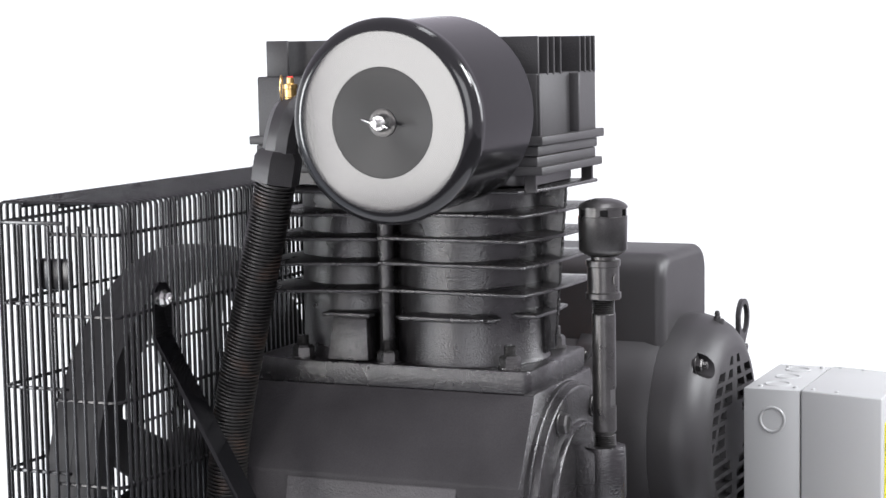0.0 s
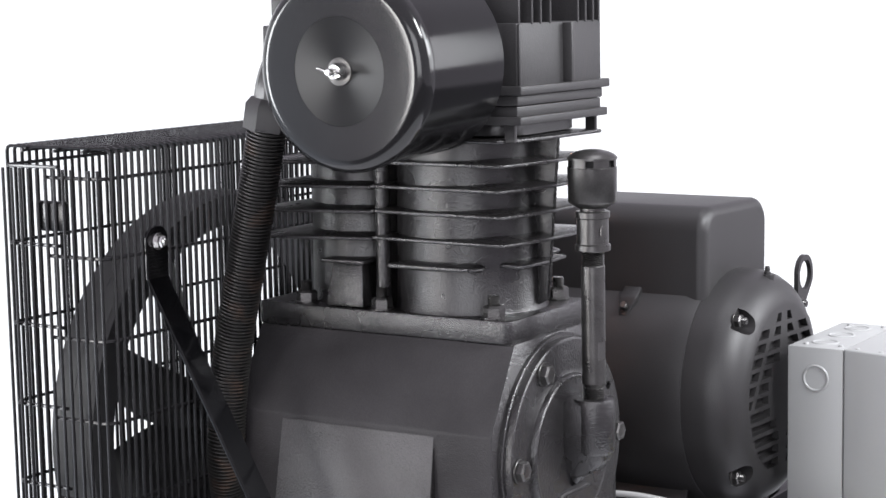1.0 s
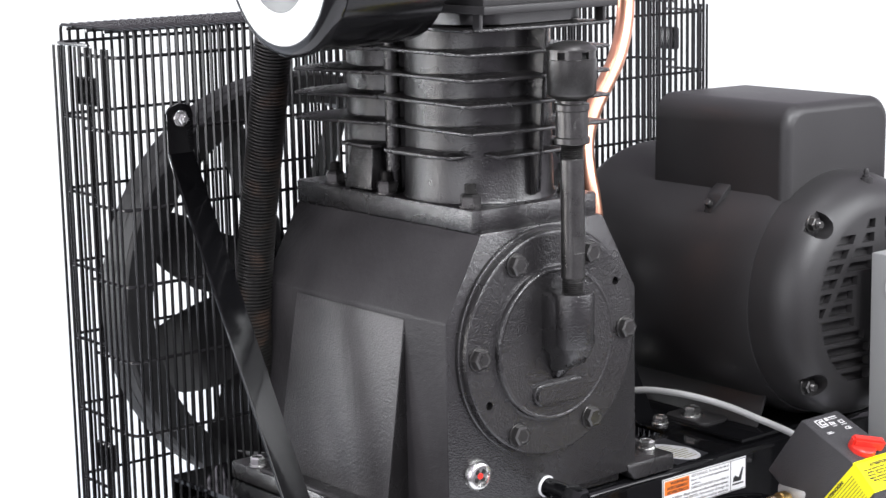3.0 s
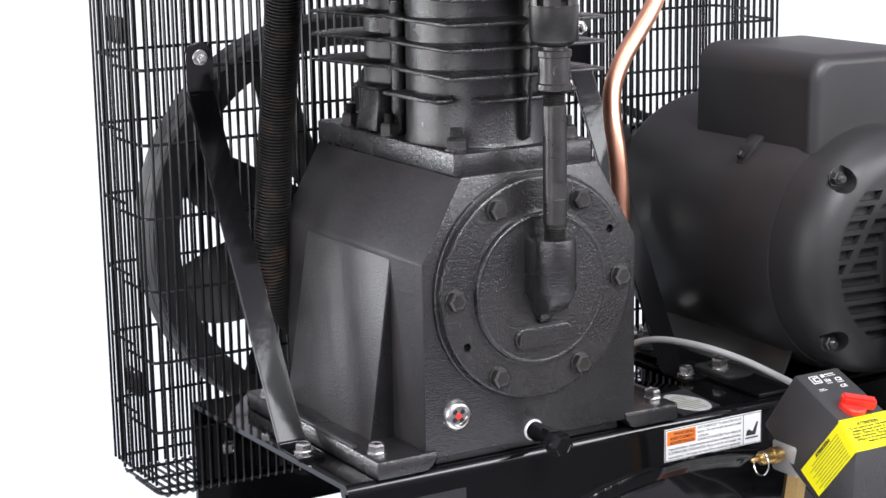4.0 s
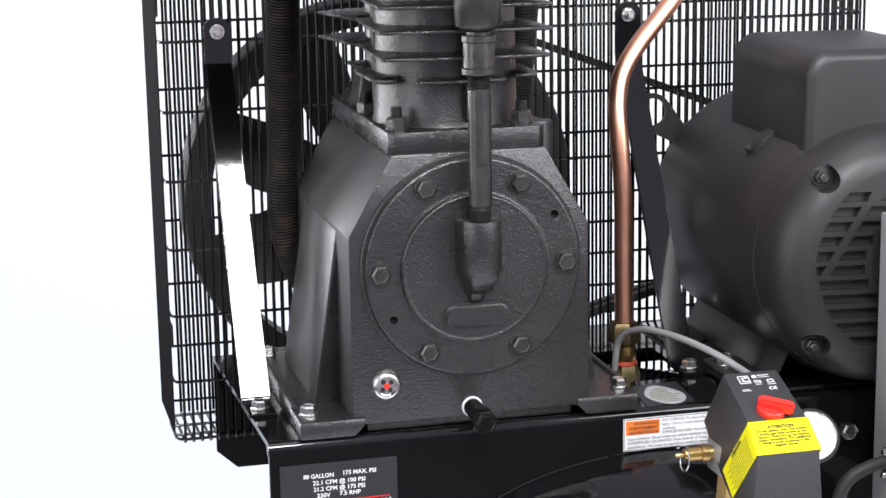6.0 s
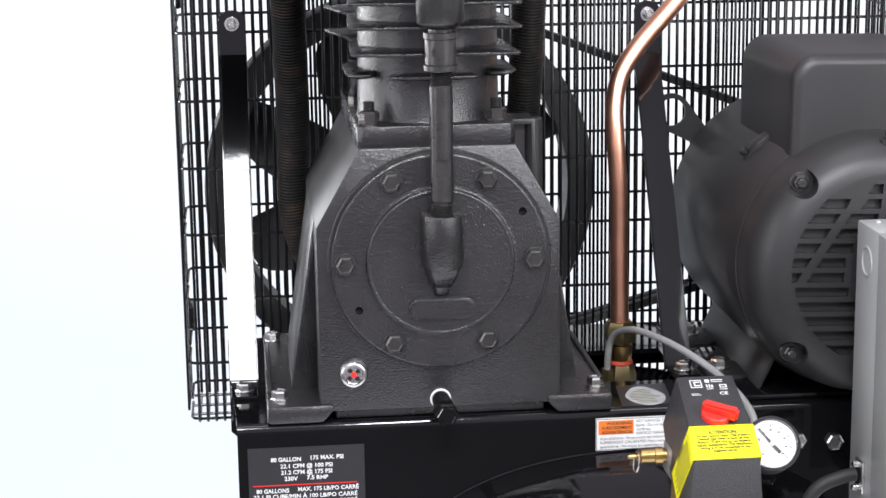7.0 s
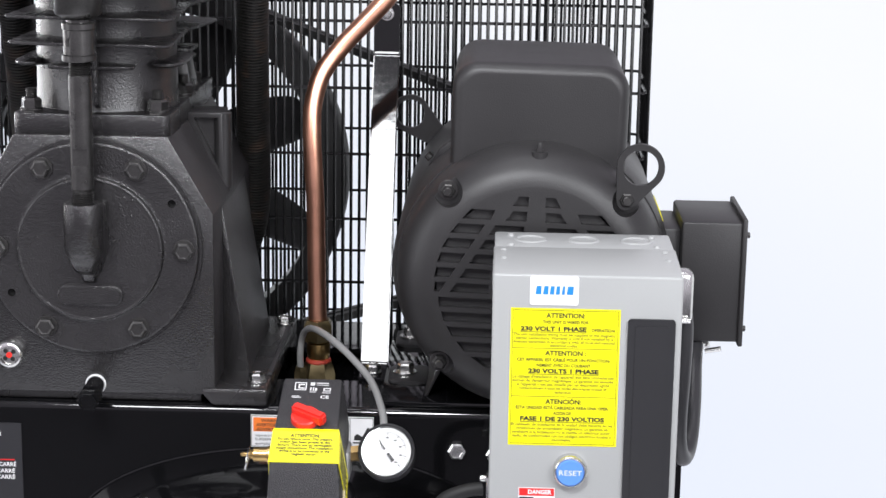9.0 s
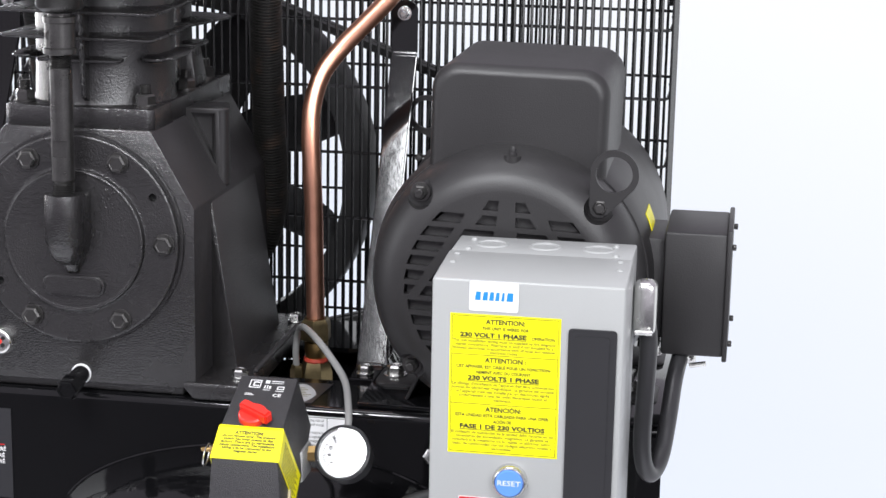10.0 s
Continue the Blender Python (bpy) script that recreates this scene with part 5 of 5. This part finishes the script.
# the label lies over the bend of the cover
lab = part("switch_label", taper(Prism([(-0.2105, 0.0512), (-0.2136, 0.0499), (-0.2408, 0.0257), (-0.2404, 0.0248), (-0.2128, 0.0488), (-0.2102, 0.0498)], SX0 - 0.0006, SX1 + 0.0006, "x")), YELLOW, switch, "yellow caution label wrapped over the switch cover", smooth=0)
up = Vector((0, -0.2136 + 0.2408, 0.0499 - 0.0257)).normalized()
nrm = Vector((0, -up.z, up.y))
face = Matrix((Vector((1, 0, 0)), up, nrm)).transposed().to_4x4()
for txt, f, w, b in (("ATTENTION:", 0.0275, 0.03, 0.00016), ("Do not remove cover. This pressure", 0.0235, 0.056, 0.0), ("switch has been preset at the", 0.02, 0.052, 0.0), ("factory. There are no serviceable", 0.0165, 0.056, 0.0),
                     ("supply connections. The installation", 0.013, 0.058, 0.0), ("wiring is to be connected to the", 0.0095, 0.052, 0.0), ("magnetic starter.", 0.006, 0.026, 0.0)):
    p = Vector(((SX0 + SX1) / 2, -0.2408, 0.0257)) + up * (f + 0.003) + nrm * 0.0006
    write(txt, Matrix.Translation(p) @ face, 0.004 if b == 0 else 0.0054, INK, lab, b or 0.0001, w)
for x, s in ((SX0 - 0.0008, -1), (SX1 + 0.0008, 1)):
    flap = part("label_flap", taper(Prism([(-0.2115, 0.0495), (-0.2404, 0.0252), (-0.19, -0.037), (-0.159, -0.0165)], x - 0.0004, x + 0.0004, "x")), YELLOW, lab, smooth=0)
    bm = bmesh.new()
    for i in range(9):
        a0, d = Vector((x + s * 0.0005, -0.2345 + i * 0.0026, 0.0225 + i * 0.0022)), Vector((0, 0.044, -0.056))
        a1 = a0 + d * (0.95 if i % 2 else 0.85)
        rod(bm, a0 + d * 0.06, a1, 0.0004, 5)
    part("print_block", taper(bm), SOFTINK, flap, smooth=0)
U, V = Vector((0.055, -0.62, 0.78)).normalized(), Vector((0.044, 0.78, 0.62)).normalized()
hp = Vector((0, -0.1905, 0.0165))
hp.x = (SX0 + SX1) / 2 - 0.0343 * (0.95 + 2.1 * (0.083 - hp.z))
write("ATENCIÓN:", Matrix.Translation(hp) @ Matrix((U, V, U.cross(V))).transposed().to_4x4(), 0.0052, INK, lab, 0.0002, 0.03)
TOPV = Vector((0, 0.077, 0.0335)).normalized()
TOPN = Vector((0, -TOPV.z, TOPV.y))
top_m = Matrix((Vector((1, 0, 0)), TOPV, TOPN)).transposed().to_4x4()


def on_top(x, f, lift=0.0004):
    """A place on the sloping top, f metres below its upper edge."""
    return Matrix.Translation(Vector((x, -0.136, 0.083)) - TOPV * f + TOPN * lift) @ top_m


bm = bmesh.new()
for x, f, w, h in ((0.2478, 0.014, 0.001, 0.012), (0.2592, 0.014, 0.001, 0.012), (0.2535, 0.0083, 0.012, 0.001), (0.2535, 0.0197, 0.012, 0.001), (0.252, 0.014, 0.0016, 0.007), (0.2548, 0.0112, 0.006, 0.0014), (0.2548, 0.0168, 0.006, 0.0014),
                   (0.266, 0.01, 0.0045, 0.0045), (0.2765, 0.0085, 0.013, 0.001), (0.2765, 0.0115, 0.013, 0.0006), (0.2645, 0.018, 0.0012, 0.005), (0.2672, 0.018, 0.0012, 0.005), (0.27, 0.0185, 0.002, 0.004),
                   (0.2785, 0.0188, 0.0012, 0.005), (0.282, 0.0168, 0.005, 0.001), (0.282, 0.0208, 0.005, 0.001), (0.285, 0.0188, 0.001, 0.005), (0.267, 0.0228, 0.007, 0.0007), (0.2815, 0.0238, 0.009, 0.0007), (0.2495, 0.03, 0.008, 0.0007), (0.2505, 0.032, 0.01, 0.0006)):
    bmesh.ops.create_cube(bm, size=1, matrix=on_top(x, f) @ Matrix.Diagonal((w, h, 0.0003, 1)))
part("approval_marks", bm, PALEINK, switch, smooth=0)
write("CE", on_top(0.28, 0.031, 0.0006), 0.0065, PALEINK, switch, 0.0001, 0.009)
knob = part("lever_knob", lathe(bmesh.new(), on_top(0.2635, 0.066).translation, on_top(0.2635, 0.066, 1).translation, [(-0.002, 0), (-0.002, 0.0155), (0.005, 0.015), (0.0065, 0.0135), (0.0065, 0)], 36), RED, switch, "red plastic lever")
bm = bmesh.new()
m = on_top(0.2655, 0.0665, 0.008) @ Matrix.Rotation(radians(-28), 4, "Z")
for x0, x1, y0, y1, z0, z1 in ((-0.017, 0.021, -0.0058, 0.0058, -0.006, 0.0075),):
    made = bmesh.ops.create_cube(bm, size=1, matrix=m @ Matrix.LocRotScale(((x0 + x1) / 2, (y0 + y1) / 2, (z0 + z1) / 2), None, (x1 - x0, y1 - y0, z1 - z0)))
bmesh.ops.bevel(bm, geom=bm.edges[:], offset=0.0025, segments=2, affect="EDGES")
part("lever_grip", bm, RED, knob)
part("mounting_block", Box(0.228, 0.305, -0.15, -0.108, -0.03, 0.006, bev=0.004), material("grey_die_cast", (0.4, 0.4, 0.39), 0.4, 0.6, grain=0.1), switch, "grey die-cast manifold")
part("nipple", hexagon(bmesh.new(), (0.246, -0.13, -0.03), (0.246, -0.1, -0.2), 0.0125), BRASS, switch)
part("cable_strap", Sweep(smooth_path([(0.3, -0.2, -0.005), (0.3035, -0.21, -0.03), (0.3, -0.215, -0.06), (0.297, -0.21, -0.09)], 5), 0.003, 8), material("cream_sheath", (0.5, 0.42, 0.25), 0.5), switch)

relief = thing("safety_valve", "small brass safety valve with a wire pull ring", "valve")
part("body", lathe(bmesh.new(), (0.23, -0.124, -0.008), (-1, -0.124, -0.008), [(0, 0), (0, 0.007), (0.006, 0.007), (0.0065, 0.0095), (0.015, 0.0095), (0.0155, 0.0078), (0.03, 0.0078), (0.031, 0.0055), (0.034, 0.005), (0.0345, 0.0025), (0.042, 0.0025), (0.044, 0.0015), (0.044, 0)], 24), BRASS, relief)
ringp = [(0.194 + 0.002 * math.sin(radians(a)), -0.132 + 0.012 * math.cos(radians(a)), -0.011 + 0.0125 * math.sin(radians(a))) for a in range(0, 361, 18)]
part("pull_ring", Sweep(ringp, 0.0009, 6, caps=False), ZINC, relief)

gauge = thing("pressure_gauge", "round pressure gauge with a white dial in a black case", "gauge")
GP = Vector((0.3435, -0.128, 0.0))
part("case", lathe(bmesh.new(), (GP.x, -0.105, GP.z), (GP.x, -1, GP.z), [(0, 0), (0, 0.024), (0.003, 0.0275), (0.02, 0.0285), (0.024, 0.0295), (0.0265, 0.029), (0.0275, 0.0272), (0.0262, 0.0258), (0.0225, 0.0252), (0.0225, 0)], 56), SMOOTHBLACK, gauge)
FD = -0.1278
dial = part("dial", Rod((GP.x, FD + 0.001, GP.z), (GP.x, FD, GP.z), 0.0252, 48), DIAL, gauge)
bm = bmesh.new()
for i in range(41):
    a = radians(225 - 270 * i / 40)
    r0, r1 = (0.0175, 0.0212) if i % 5 == 0 else (0.0192, 0.0212)
    m = Matrix.Translation((GP.x, FD - 0.0003, GP.z)) @ Matrix.Rotation(-a, 4, "Y") @ Matrix.Translation(((r0 + r1) / 2, 0, 0)) @ Matrix.Diagonal((r1 - r0, 0.0003, 0.0005 if i % 5 else 0.0008, 1))
    bmesh.ops.create_cube(bm, size=1, matrix=m)
for i in range(0, 9):
    a = radians(225 - 270 * i / 8)
    m = Matrix.Translation((GP.x + 0.0148 * math.cos(a), FD - 0.0003, GP.z + 0.0148 * math.sin(a))) @ Matrix.Diagonal((0.0032, 0.0003, 0.0014, 1))
    bmesh.ops.create_cube(bm, size=1, matrix=m)
part("scale_marks", bm, INK, dial, smooth=0)
for z in (0.004, -0.003):
    part("rivet", lathe(bmesh.new(), (GP.x - 0.0135, FD, GP.z + z), (GP.x - 0.0135, -1, GP.z + z), [(0, 0.0016), (0.0006, 0.0016), (0.0006, 0.0009), (0, 0.0009)], 14), INK, dial)
bm = bmesh.new()
vs = [(-0.0008, 0.0205), (0.0008, 0.0205), (0.0012, 0.0), (0.0022, -0.0125), (-0.0022, -0.0125), (-0.0012, 0.0)]
prism(bm, vs, -0.0003, 0.0003, "y")
nd = part("needle", bm, INK, gauge, smooth=0)
nd.matrix_basis = Matrix.Translation((GP.x, FD - 0.002, GP.z)) @ Matrix.Rotation(radians(-38), 4, "Y")
part("pivot", Rod((GP.x, FD, GP.z), (GP.x, FD - 0.003, GP.z), 0.0024, 16, 0.0005), PALEINK, gauge)
glass = part("glass", Rod((GP.x, FD - 0.0035, GP.z), (GP.x, FD - 0.005, GP.z), 0.0255, 48), GLASS, gauge)
glass.visible_shadow = False
part("stem", hexagon(bmesh.new(), (GP.x - 0.026, -0.118, GP.z), (0.302, -0.125, GP.z - 0.004), 0.0085), BRASS, gauge)
gauge.matrix_basis = Matrix.Translation(GP) @ Matrix.Rotation(radians(-3.9), 4, "Z") @ Matrix.Rotation(radians(-32), 4, "X") @ Matrix.Diagonal((1.05, 1.05, 1.05, 1)) @ Matrix.Translation(-GP)
